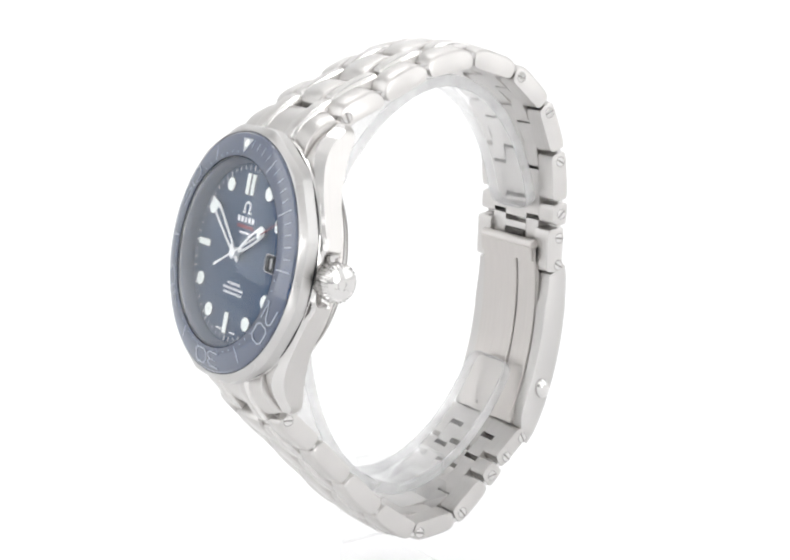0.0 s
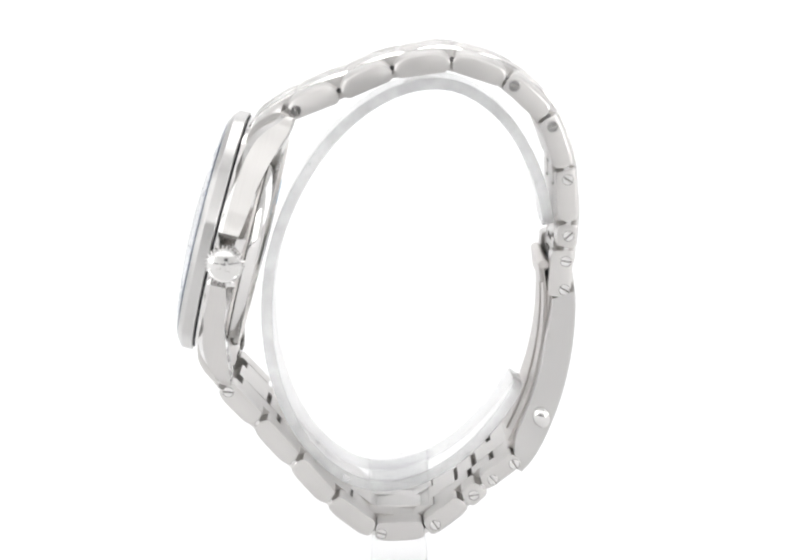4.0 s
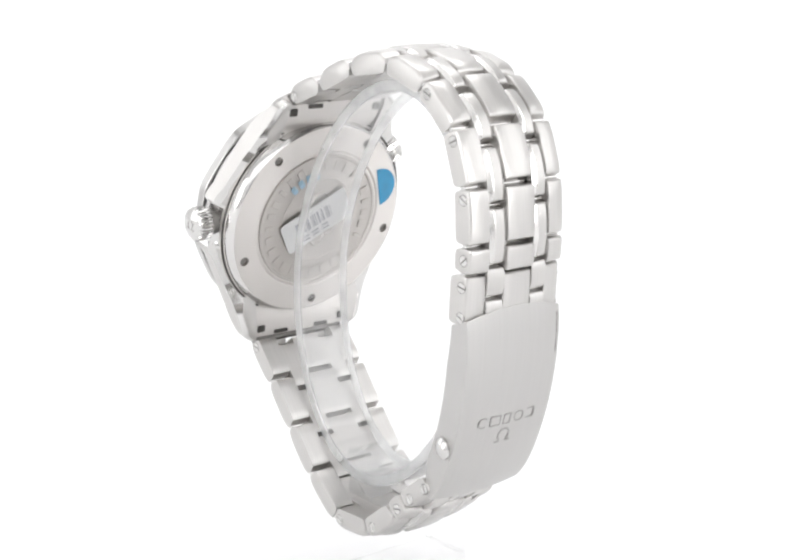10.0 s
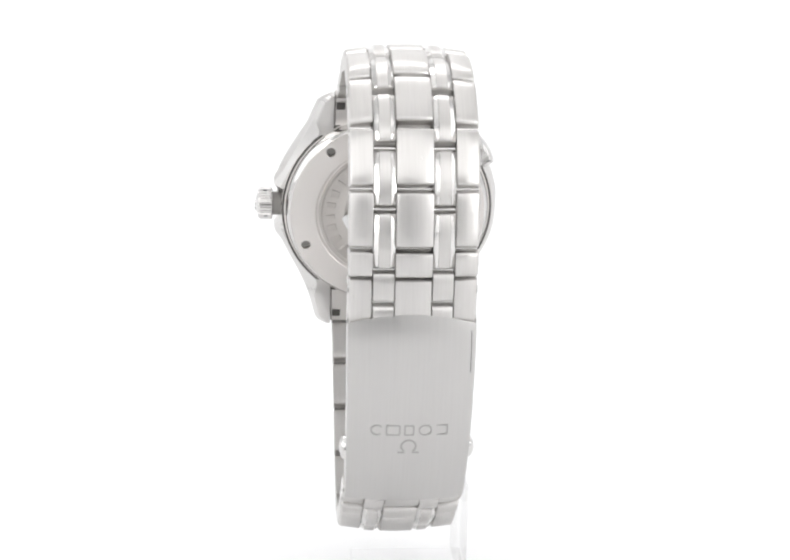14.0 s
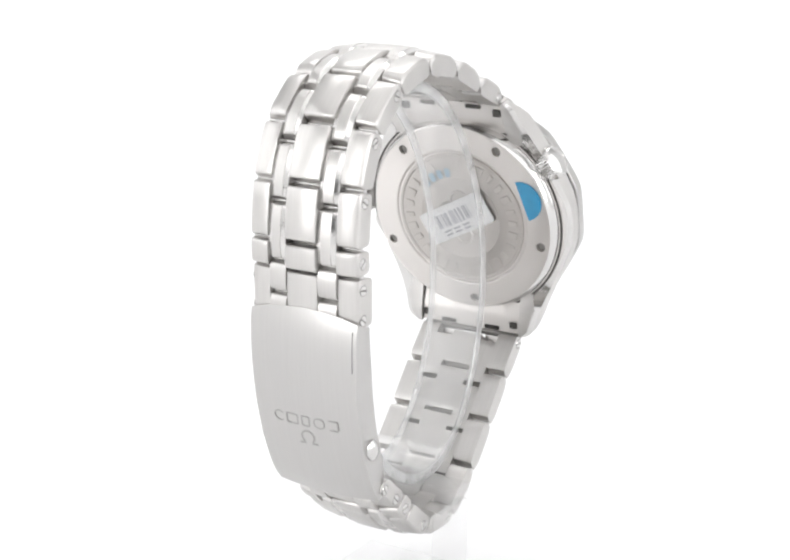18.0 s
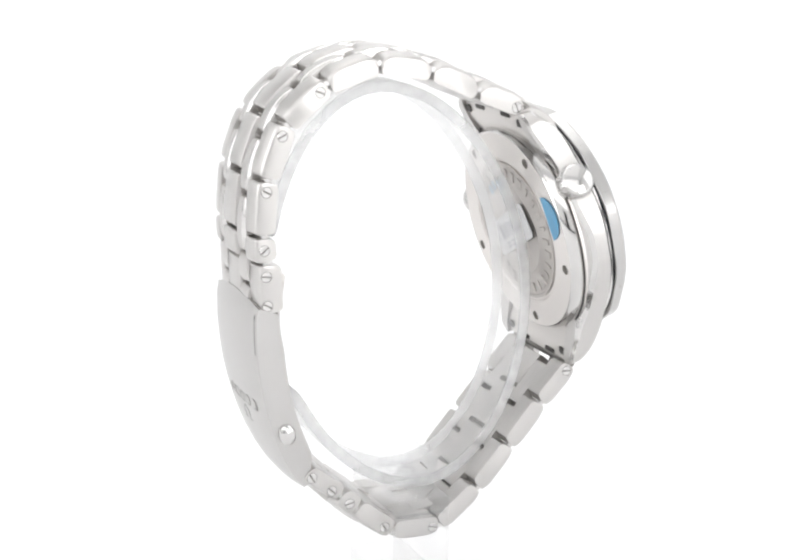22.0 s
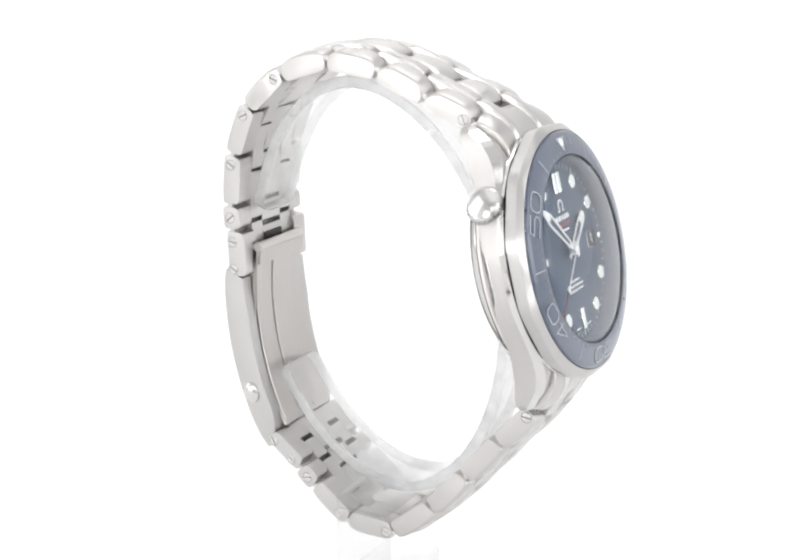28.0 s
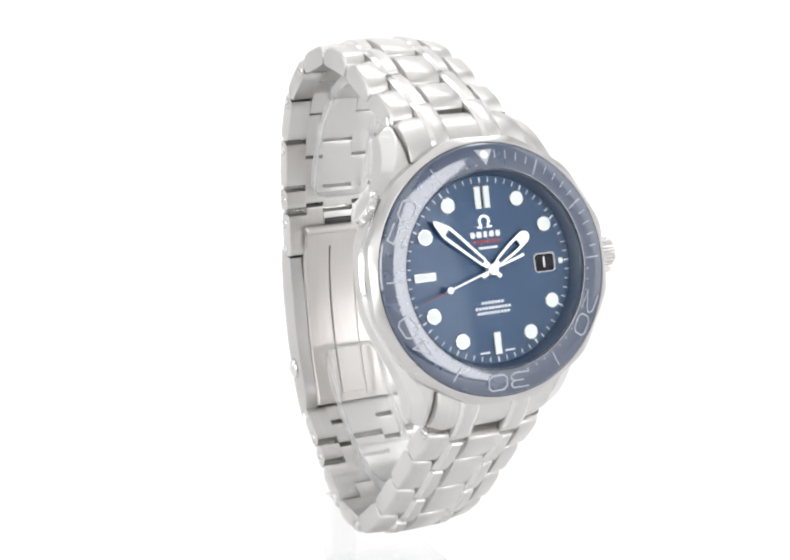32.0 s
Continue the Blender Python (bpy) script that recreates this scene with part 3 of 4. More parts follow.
def side_wing(sign):
    secs, under, over = [], [], []
    ys = [-23.6, -23.2, -22.7, -22, -21, -20, -19, -18, -17, -16, -14.5, -13, -11.5, -10, -8.5, -7, -5.5, -4.4, -3.9, -3.4, -2, 0]
    ys += [-y for y in ys[-2::-1]]
    for y in ys:
        xo, zt, zf = sample(OUT, y), sample(TOP, y), sample(LOW, y)
        xi = 10.12
        xo -= 1.3 * max(0.0, (abs(y) - 22.0) / 1.6) ** 2
        c = min(0.8, (zt - zf) * 0.3)
        lug = min(1, max(0, (abs(y) - 13) / 4.5))
        rim = math.sqrt(max(0.0, 19.0 ** 2 - y * y))
        xb = max(xi + 0.6, (1 - lug) * min(rim, xo - 0.9) + lug * (xo - 1.0))
        zb = (1 - lug) * -6.25 + lug * (zf - 0.35)
        twist = min(1, max(0, (abs(y) - 10) / 9))
        if sign > 0:
            # polished hollow round the crown
            hollow = min(1.0, max(0.0, (4.4 - abs(y)) / 1.0))
            xo += 0.9 * max(0.0, 1 - abs(abs(y) - 4.9) / 2.2) - 0.45 * hollow
        b, c = min(0.5 + 1.6 * twist, xo - xi - 0.6), c * (0.7 + 0.5 * twist)
        pts = [(xi, zb), (xb, zb), (xo - 0.12, zf), (xo, zt - c), (xo - b, zt), (xi + 0.25, zt), (xi, zt - 0.25)]
        y = y * 0.972 if y > 0 else y * 0.957
        secs.append([(sign * x, y, z) for x, z in pts])
        strip = [(pts[1][0] - 0.1, pts[1][1] - 0.03), (pts[2][0] + 0.03, pts[2][1] - 0.03), (pts[2][0] - 0.15, pts[2][1] + 0.1), (pts[1][0] - 0.2, pts[1][1] + 0.15)]
        under.append([(sign * x, y, z) for x, z in strip])
        strip = [(pts[3][0] + 0.02, pts[3][1]), (pts[4][0] + 0.02, pts[4][1] + 0.025), (pts[4][0] - 0.05, pts[4][1] - 0.1), (pts[3][0] - 0.15, pts[3][1] - 0.1)]
        over.append([(sign * x, y, z) for x, z in strip])
    return loft(secs), loft(under), loft(over)


for side in (1, -1):
    wing, under, over = side_wing(side)
    wing = finish(wing)
    wing.materials.append(BRUSHED_SIDE)
    wing.materials.append(POLISHED)
    for f in wing.polygons:
        f.material_index = 1 if side > 0 and abs(f.center.y) < 4.0 * MM else 0
    part("lug_flank", wing, BRUSHED_SIDE, case, "brushed steel case flank with curved lugs")
    part("lower_bevel", under, POLISHED, case, "polished bevel under the case flank")
    part("upper_bevel", over, POLISHED, case, "polished bevel along the lugs")


def end_link(sign):
    """Solid end link between the lugs with raised ridges that carry on the rods."""
    link = tagged(new("end_link"), "brushed steel end link with raised ridges between the lugs")
    link.parent = watch
    link.matrix_basis = metres(CASE)

    def prof(k, lift):
        base = [(16.5, -1.9), (18.5, -1.98 + lift), (20.3, -2.4 + lift), (21.7, -3.15 + lift), (22.9, -4.15 + lift), (23.8, -5.25 + lift * 0.8), (24.3, -6.3 + lift * 0.5), (24.1, -7.4), (23.4, -8.3), (20.5, -8.05), (19.3, -7.7), (16.5, -6.4)]
        return inset(base, k) if k else base
    reach = 1.0 if sign > 0 else 0.94

    def place(w, y, z):
        # the ends beside the lugs are drawn in
        y = 16.5 + (y - 16.5) * reach * (1 - 0.13 * max(0.0, (abs(w) - 6.4) / 3.6) ** 2)
        return (w, y * sign, z)

    def shell(k, lift):
        p = prof(0, lift)
        p = p[:7] + [(23.5, -6.7), (22.4, -5.9), (21.2, -4.9), (19.5, -4.2), (16.5, -3.9)]
        return inset(p, k) if k else p
    def ridge_line(k, lift):
        p = [(16.5, -1.9), (18.5, -1.98 + lift), (20.3, -2.4 + lift), (21.7, -3.15 + lift), (22.9, -4.15 + lift), (24.3, -5.45 + lift), (25.6, -6.8 + lift), (26.3, -7.7 + lift * 0.5)]
        p += [(25.9, -8.4), (24.6, -8.0), (22.6, -6.2), (21.2, -4.9), (19.5, -4.2), (16.5, -3.9)]
        return inset(p, k) if k else p
    rows = [(-10.04, 0.1, 0), (-9.92, 0, 0), (-8.8, 0, 0), (-7.6, 0, 0), (-6.4, 0, 0), (0, 0, 0), (6.4, 0, 0), (7.6, 0, 0), (8.8, 0, 0), (9.92, 0, 0), (10.04, 0.1, 0)]
    part("end_block", loft([[place(w, y, z) for y, z in shell(k, l)] for w, k, l in rows]), BRUSHED, link)
    rows = [(-9.98, 0.15, -0.3), (-9.83, 0, -0.3), (9.83, 0, -0.3), (9.98, 0.15, -0.3)]
    part("under_block", loft([[place(w, y, z) for y, z in prof(k, l)] for w, k, l in rows]), SATIN, link)
    for sgn in (1, -1):
        rows = [(2.72, 0.05, -0.1), (2.8, 0, 0.08), (3.25, 0, 0.36), (3.4, 0, 0.44), (5.6, 0, 0.44), (5.75, 0, 0.36), (6.2, 0, 0.08), (6.28, 0.05, -0.1)]
        me = finish(loft([[place(w * sgn, y, z) for y, z in ridge_line(k, l)] for w, k, l in rows]))
        me.materials.append(BRUSHED)
        me.materials.append(BRUSHED_ROD)
        for f in me.polygons:
            f.material_index = 1 if 0.25 < abs(f.normal.x) < 0.95 else 0
        part("ridge", me, BRUSHED, link, "steel ridge with polished slopes")
    # thin dark plates on the inner face, painted as the shade of slots
    for w in (-4.5, 4.5):
        slot = slab(rounded(3.0, 0.75, 0.2, w, 21.9 if sign > 0 else -21.7), -8.42, -8.2, 0.02)
        part("slot_shade", slot, RECESS_SHADE, link, "dark plate painted as a shaded slot in the end link's inner side")
    for w in (-9.0, 9.0):
        slot = slab(rounded(1.5, 1.3, 0.2, w, 21.0 if sign > 0 else -20.6), -8.42, -8.2, 0.02)
        part("slot_shade", slot, RECESS_SHADE, link, "dark plate painted as a shaded slot in the end link's inner side")
    # the tube closes the gap; its dark tone paints the shade there
    bar = Matrix.Translation((0, (23.35 if sign > 0 else -23.3), -7.4)) @ Matrix.Rotation(radians(90), 4, "Y")
    part("spring_bar", lathe([(0, -9.7), (0.7, -9.7), (0.7, 9.7), (0, 9.7)], 20), HOLE_SHADE, link, "spring bar tube between end link and bracelet, darkened for the gap's shade", bar)
    return link


end_link(1)
end_link(-1)


# bezel
def scallop(a, r):
    if r < 19.3:
        return r
    depth = min(1.0, (r - 19.3) / 0.9)
    return r - 0.42 * depth * abs(math.cos(6 * a)) ** 1.3


bezel = part("bezel", lathe([(14.95, 0.2), (14.95, 2.62), (15.1, 2.62), (15.1, 2.2), (18.9, 1.3), (19.12, 1.3), (19.14, 1.66), (19.34, 1.62), (19.46, 1.55), (20.38, 0.92), (20.48, 0.8), (20.52, -0.86), (20.44, -1.0), (20.2, -1.07), (15, -1.07)], 240, wave=scallop, closed=True), RIM, watch, "polished steel bezel with a scalloped rim", CASE)
insert = part("bezel_insert", lathe([(15.1, 2.3), (15.1, 2.72), (15.25, 2.76), (18.74, 1.975), (18.98, 1.72), (18.98, 1.34)], 160, closed=True), CERAMIC, bezel, "glossy dark blue ceramic bezel insert")
# the recess round the insert gets its shade from a black ring
part("insert_gap_shade", lathe([(18.99, 1.32), (18.99, 1.58), (19.13, 1.58), (19.13, 1.32)], 120, closed=True), GAP, bezel, "thin black ring painted as the shade round the insert")


def on_insert(clock, r, lift=0.03):
    z = 2.76 - (r - 15.25) * 0.225 + lift
    a = radians(clock)
    return Matrix.Translation((r * math.sin(a), r * math.cos(a), z)) @ Matrix.Rotation(-a, 4, "Z") @ Matrix.Rotation(radians(-12.7), 4, "X")


DIGITS = {
    "0": [[(0.55, 0), (2.55, 0), (3.1, 0.55), (3.1, 1.75), (2.55, 2.3), (0.55, 2.3), (0, 1.75), (0, 0.55)]],
    "2": [[(0, 2.3), (2.55, 2.3), (3.1, 1.85), (3.1, 1.4), (2.6, 1.0), (0, 0), (3.1, 0)]],
    "3": [[(0, 2.3), (2.55, 2.3), (3.0, 1.9), (3.0, 1.55), (2.5, 1.2), (0.9, 1.2)], [(2.5, 1.2), (3.1, 0.8), (3.1, 0.45), (2.55, 0), (0, 0)]],
    "4": [[(2.35, 0), (2.35, 2.3), (0, 0.65), (3.1, 0.65)]],
    "5": [[(2.95, 2.3), (0.15, 2.3), (0.0, 1.3), (2.55, 1.3), (3.1, 0.9), (3.1, 0.4), (2.55, 0), (0, 0)]]}
for n in (20, 30, 40, 50):
    bm = bmesh.new()
    for i, d in enumerate(str(n)):
        for line in DIGITS[d]:
            stroke([(x + (-3.45 if i == 0 else 0.35), y - 1.15) for x, y in line], 0.22, d == "0", bm)
    part("numeral", bm, SILVER_PRINT, bezel, "silver bezel numeral", on_insert(n * 6, 16.9))
TICK_S = finish(slab(rounded(0.15, 1.35, 0.06), -0.012, 0.012, 0.004))
TICK_L = finish(slab(rounded(0.2, 2.7, 0.06), -0.012, 0.012, 0.004))
DOT = finish(slab(disc(0.13, k=10), -0.012, 0.012, 0.004))
for i in range(1, 60):
    if i in (5, 10, 15, 25, 35, 45, 55):
        part("minute_line", TICK_L, SILVER_PRINT, bezel, "", on_insert(i * 6, 16.85))
    elif i < 15:
        part("minute_line", TICK_S, SILVER_PRINT, bezel, "", on_insert(i * 6, 17.3))
    elif i not in (20, 30, 40, 50):
        part("minute_dot", DOT, SILVER_PRINT, bezel, "", on_insert(i * 6, 15.75))
part("triangle_mark", slab([(-1.5, 1.1), (0, -1.35), (1.5, 1.1)], -0.012, 0.02, 0.004), SILVER_PRINT, bezel, "silver triangle at twelve", on_insert(0, 16.9))
part("lume_pip", slab(disc(0.62), 0.0, 0.05, 0.01), LUME, bezel, "round white lume pip", on_insert(0, 17.2))

# dial
dial = part("dial", lathe([(0, 0), (14.6, 0), (14.6, -0.4), (0, -0.4)], 120), DIAL_BLUE, watch, "glossy deep blue lacquered dial", CASE)
part("inner_flange", lathe([(14.25, 0.0), (14.2, 0.3), (14.9, 2.3), (15.05, 2.3), (15.05, 0.0)], 120, closed=True), FLANGE, dial, "blue-grey sloping inner ring")


def applied(name, pts, mat, label, hi=0.32, m=None):
    """An applied hour mark: polished rim with white filling."""
    ob = part(name, slab(pts, 0.0, hi, 0.06), POLISHED, dial, label, m)
    part("lume_fill", slab(inset(pts, 0.12), hi - 0.06, hi + 0.04, 0.03), LUME, ob, "white lume filling")
    return ob


for hour in (1, 2, 4, 5, 7, 8, 10, 11):
    a = radians(90 - 30 * hour)
    applied("hour_dot", disc(1.2), LUME, "round white hour mark in a steel rim", m=Matrix.Translation((11.8 * math.cos(a), 11.8 * math.sin(a), 0)))
applied("hour_bar", rounded(1.15, 3.5, 0.12, -0.75, 10.95), LUME, "white hour bar at twelve")
applied("hour_bar", rounded(1.15, 3.5, 0.12, 0.75, 10.95), LUME, "white hour bar at twelve")
applied("hour_bar", rounded(1.3, 3.5, 0.12, 0, -11.2), LUME, "white hour bar at six")
applied("hour_bar", rounded(3.7, 1.25, 0.12, -10.95, 0), LUME, "white hour bar at nine")
applied("hour_bar", rounded(0.9, 1.0, 0.12, 12.45, 0), LUME, "small white hour bar beside the date")
date = part("date_frame", loft([[(x, y, z) for x, y in p] for p, z in ((rounded(3.7, 3.0, 0.6, 9.7, 0), 0.0), (rounded(3.65, 2.95, 0.6, 9.7, 0), 0.1), (rounded(3.35, 2.65, 0.5, 9.7, 0), 0.1), (rounded(3.3, 2.6, 0.5, 9.7, 0), 0.0))], caps=False), POLISHED, dial, "steel frame of the date window")
part("date_disc", slab(rounded(3.35, 2.65, 0.5, 9.7, 0), 0.004, 0.03, 0.01), BLACK, date, "black date disc")
part("date_numeral", lettering("1", 2.2, 0.01, 0.03), PRINT, date, "white date numeral", Matrix.Translation((9.65, 0, 0.045)))
MIN_TICK = finish(slab(rounded(0.13, 0.75, 0.05), 0.004, 0.02, 0.004))
HOUR_TICK = finish(slab(rounded(0.22, 0.85, 0.05), 0.004, 0.02, 0.004))
for i in range(60):
    a = radians(90 - 6 * i)
    part("minute_mark", HOUR_TICK if i % 5 == 0 else MIN_TICK, PRINT, dial, "", Matrix.Translation((13.6 * math.cos(a), 13.6 * math.sin(a), 0)) @ Matrix.Rotation(a - math.pi / 2, 4, "Z"))


def printed(name, x, y, w, h, mat, label=""):
    part(name, slab(rounded(w, h, min(w, h) * 0.3, x, y, 2), 0.004, 0.03, 0.006), mat, dial, label)


# maker's mark as plain shapes, and small print as bars
part("emblem", open_ring(0.62, 0.95, 0.0, 0.14), HAND_STEEL, dial, "small applied steel open ring emblem", Matrix.Translation((0, 7.35, 0)))
for i, w in enumerate((0.85, 0.95, 0.6, 0.85, 0.85)):
    printed("print_bar", -2.15 + 1.08 * i, 5.35, w * 0.92, 0.92, PRINT, "plain bar of white print")
printed("print_bar", 0.1, 4.25, 4.9, 0.5, RED, "plain bar of red print")
printed("print_bar", 0.3, 3.3, 3.2, 0.34, PRINT, "plain bar of white print")
for y, w, k in ((-4.95, 3.9, 7), (-5.75, 6.2, 11), (-6.5, 5.7, 10)):
    for i in range(k):
        printed("print_bar", -w / 2 + w * (i + 0.5) / k, y, w / k - 0.14, 0.42, PRINT, "plain bar of white print")
printed("print_bar", -2.2, -12.45, 1.7, 0.26, PRINT)
printed("print_bar", 2.1, -12.45, 1.7, 0.26, PRINT)

# pointers


def frame_hand(length, base, widest, at, tip0, z, blunt=False):
    """Skeleton hand along x: two thin rails and a filled end."""
    bm = bmesh.new()
    for s in (1, -1):
        rail = [(base, s * 0.28), (at, s * (widest - 0.42)), (tip0, s * (widest - 0.42)), (tip0, s * widest), (at, s * widest), (base, s * 0.62)]
        slab(rail, z, z + 0.22, 0.04, bm)
    end = [(length - 0.75, widest * 0.96), (length - 0.25, widest * 0.62), (length, widest * 0.2)] if blunt else [(length - 0.6, widest * 0.42), (length, 0.04)]
    slab([(tip0 - 0.05, -widest), (tip0 - 0.05, widest)] + end + [(x, -y) for x, y in end[::-1]], z, z + 0.22, 0.04, bm)
    slab([(-1.8, -0.3), (base + 0.2, -0.5), (base + 0.2, 0.5), (-1.8, 0.3)], z, z + 0.22, 0.04, bm)
    return bm


hour_hand = part("hour_hand", frame_hand(8.5, 1.6, 1.0, 4.8, 6.3, 0.55, True), HAND_STEEL, watch, "polished skeleton hour hand with white tip", CASE @ Matrix.Rotation(radians(34.6), 4, "Z"))
part("lume_tip", slab([(6.4, -0.8), (6.4, 0.8), (7.7, 0.76), (8.15, 0.5), (8.15, -0.5), (7.7, -0.76)], 0.74, 0.80, 0.02), LUME, hour_hand, "white lume tip")
minute_hand = part("minute_hand", frame_hand(12.2, 1.6, 0.98, 8.2, 9.6, 0.95), HAND_STEEL, watch, "polished skeleton minute hand with white tip", CASE @ Matrix.Rotation(radians(138), 4, "Z"))
part("lume_tip", slab([(9.4, -0.75), (9.4, 0.75), (11.5, 0.3), (11.5, -0.3)], 1.14, 1.20, 0.02), LUME, minute_hand, "white lume tip")
bm = slab([(-5.7, -0.22), (-5.7, 0.22), (-2.0, 0.14), (8.2, 0.10), (8.2, -0.10), (-2.0, -0.14)], 1.35, 1.50, 0.03)
slab(disc(0.52, 7.9, 0), 1.35, 1.55, 0.05, bm)
lathe([(0, 1.62), (0.7, 1.6), (0.85, 1.5), (0.85, 0.3), (0, 0.3)], 28, bm)
second_hand = part("second_hand", bm, HAND_STEEL, watch, "thin steel running second hand with round pip", CASE)
part("red_tip", slab([(8.4, -0.10), (8.4, 0.10), (13.0, 0.05), (13.0, -0.05)], 1.36, 1.50, 0.02), RED, second_hand, "red tip of the second hand")
part("lume_pip", slab(disc(0.4, 7.9, 0), 1.54, 1.58, 0.015), LUME, second_hand, "white round pip")

part("gasket_ring", lathe([(14.98, 2.3), (14.98, 2.72), (15.1, 2.74), (15.1, 2.3)], 120, closed=True), GAP, bezel, "thin dark gasket round the crystal")
crystal = part("crystal", lathe([(0, 4.0), (4, 3.9), (8, 3.62), (11, 3.28), (13, 2.99), (14.3, 2.77), (14.9, 2.5), (14.9, 1.9), (11, 2.02), (6, 2.15), (0, 2.2)], 96), CRYSTAL, watch, "clear domed sapphire crystal", CASE)
crystal.data.materials.append(INNER_FACE)
for p in crystal.data.polygons:
    p.material_index = 1 if p.normal.z < 0.3 else 0
crystal.visible_shadow = False

# crown and valve


def knurled(r, teeth, depth, length, nose):
    n = teeth * 4

    def ring(rad, z, d):
        return [((rad - (d if (i % 4) in (0, 3) else 0)) * math.cos(2 * math.pi * i / n), (rad - (d if (i % 4) in (0, 3) else 0)) * math.sin(2 * math.pi * i / n), z) for i in range(n)]
    secs = [ring(r - 0.7, 0, 0), ring(r - 0.25, 0.15, 0), ring(r, 0.45, depth), ring(r, length - 0.5, depth), ring(r - 0.3, length - 0.15, depth * 0.3), ring(r - 0.55, length, 0)]
    secs += [ring(r - 0.62, length - 0.04, 0)]
    secs += [ring((r - 0.66) * k, length - 0.03 + nose * (1 - k * k), 0) for k in (1, 0.9, 0.75, 0.55, 0.3, 0.05)]
    return loft(secs)


CROWN_AT = CASE @ Matrix.Translation((20.85, 0, -3.75)) @ Matrix.Rotation(radians(90), 4, "Y")
crown = part("crown", knurled(3.0, 28, 0.3, 2.8, 0.5), POLISHED, watch, "knurled polished steel winding crown", CROWN_AT)
part("crown_emblem", open_ring(0.55, 0.85, 3.1, 3.32), POLISHED, crown, "embossed open ring on the crown")
# tube coloured dark to paint the shade behind the crown
part("crown_tube", lathe([(2.15, -1.5), (2.15, 0.3)], 40), HOLE_SHADE, crown, "crown tube darkened for the shade in the gap behind the crown")
a = radians(147)
VALVE_AT = CASE @ Matrix.Translation((18.3 * math.cos(a), 18.3 * math.sin(a), -4.2)) @ Matrix.Rotation(a, 4, "Z") @ Matrix.Rotation(radians(90), 4, "Y")
valve = part("helium_valve", knurled(3.0, 36, 0.22, 3.2, 0.4), POLISHED, watch, "knurled steel helium valve at ten o'clock", VALVE_AT)


# caseback
def with_holes(bm, spots, r, depth):
    """Cuts round blind holes into a part, once, while building."""
    a = new("blank", finish(bm))
    cut = bmesh.new()
    for x, y, z in spots:
        bmesh.ops.create_cone(cut, cap_ends=True, segments=20, radius1=r, radius2=r, depth=depth, matrix=Matrix.Translation((x, y, z)))
    b = new("cutter", finish(cut))
    mod = a.modifiers.new("holes", "BOOLEAN")
    mod.operation, mod.object, mod.solver = "DIFFERENCE", b, "EXACT"
    bpy.context.view_layer.update()
    me = bpy.data.meshes.new_from_object(a.evaluated_get(bpy.context.evaluated_depsgraph_get()))
    bpy.data.objects.remove(a)
    bpy.data.objects.remove(b)
    return me


SPOTS = [(16.1 * math.cos(radians(49 + 72 * i)), 16.1 * math.sin(radians(49 + 72 * i)), -8.6) for i in range(5)]
back = lathe([(0, -5.8), (19.3, -5.8), (19.3, -6.3), (18.6, -6.55), (18.45, -7.1), (17.9, -8.1), (17.7, -8.25), (13.25, -8.35), (13.1, -8.25), (12.95, -8.05), (0, -8.05)], 128)
back_me = with_holes(back, SPOTS, 0.85, 2.4)
for p in back_me.polygons:
    p.use_smooth = False
caseback = part("caseback", back_me, TURNED, watch, "satin steel screw-down caseback with tool holes", CASE)
part("polished_slope", lathe([(18.63, -6.57), (18.48, -7.12), (17.94, -8.13), (17.75, -8.27), (17.7, -8.2), (18.3, -7.0), (18.5, -6.55)], 128, closed=True), POLISHED, caseback, "polished sloping rim of the caseback")
# hole floors carry the shade inside the holes as a darker colour
for x, y, z in SPOTS:
    part("hole_floor", slab(disc(0.82, x, y, 20), -7.75, -7.65, 0.02), HOLE_SHADE, caseback, "floor of a tool hole, darkened for the shade inside")
# ring of dark steel in place of the shaded gap at the rim
part("caseback_gap_shade", lathe([(18.85, -6.5), (18.85, -6.36), (19.25, -6.36), (19.25, -6.5)], 96, closed=True), RECESS_SHADE, caseback, "dark ring painted as the shade in the gap round the caseback")
medal = part("medallion", lathe([(0, -8.2), (7.5, -8.2), (7.9, -8.3), (8.2, -8.2), (11.9, -8.15), (12.1, -8.32), (12.5, -8.32), (12.6, -8.0), (0, -8.0)], 96), MEDAL, caseback, "embossed steel medallion in the caseback")
for i in range(27):
    a = radians(90 + 12.7 * i)
    w = 0.75 + 0.3 * ((i * 7) % 3)
    m = Matrix.Translation((10.5 * math.cos(a), 10.5 * math.sin(a), -8.17)) @ Matrix.Rotation(a - math.pi / 2, 4, "Z")
    part("embossed_bar", slab(rounded(w, 1.75, 0.15, 0, 0, 2), -0.2, 0.0, 0.07), MEDAL, medal, "embossed bar of unreadable lettering", m)
for i, (x, y, r) in enumerate(((0, 3.4, 1.9), (-1.6, 0.8, 1.5), (1.1, -0.8, 1.9), (-0.4, -3.6, 1.6), (2.4, 2.0, 1.2), (-2.6, -2.2, 1.1))):
    part("relief_swirl", lathe([(r - 0.45, -8.18), (r - 0.25, -8.42), (r, -8.42), (r + 0.15, -8.18)], 28, closed=True), MEDAL, medal, "curved embossed relief", Matrix.Translation((x, y, 0)))
half = [(3.75 * math.cos(radians(90 + 18 * i)), 3.75 * math.sin(radians(90 + 18 * i))) for i in range(11)]
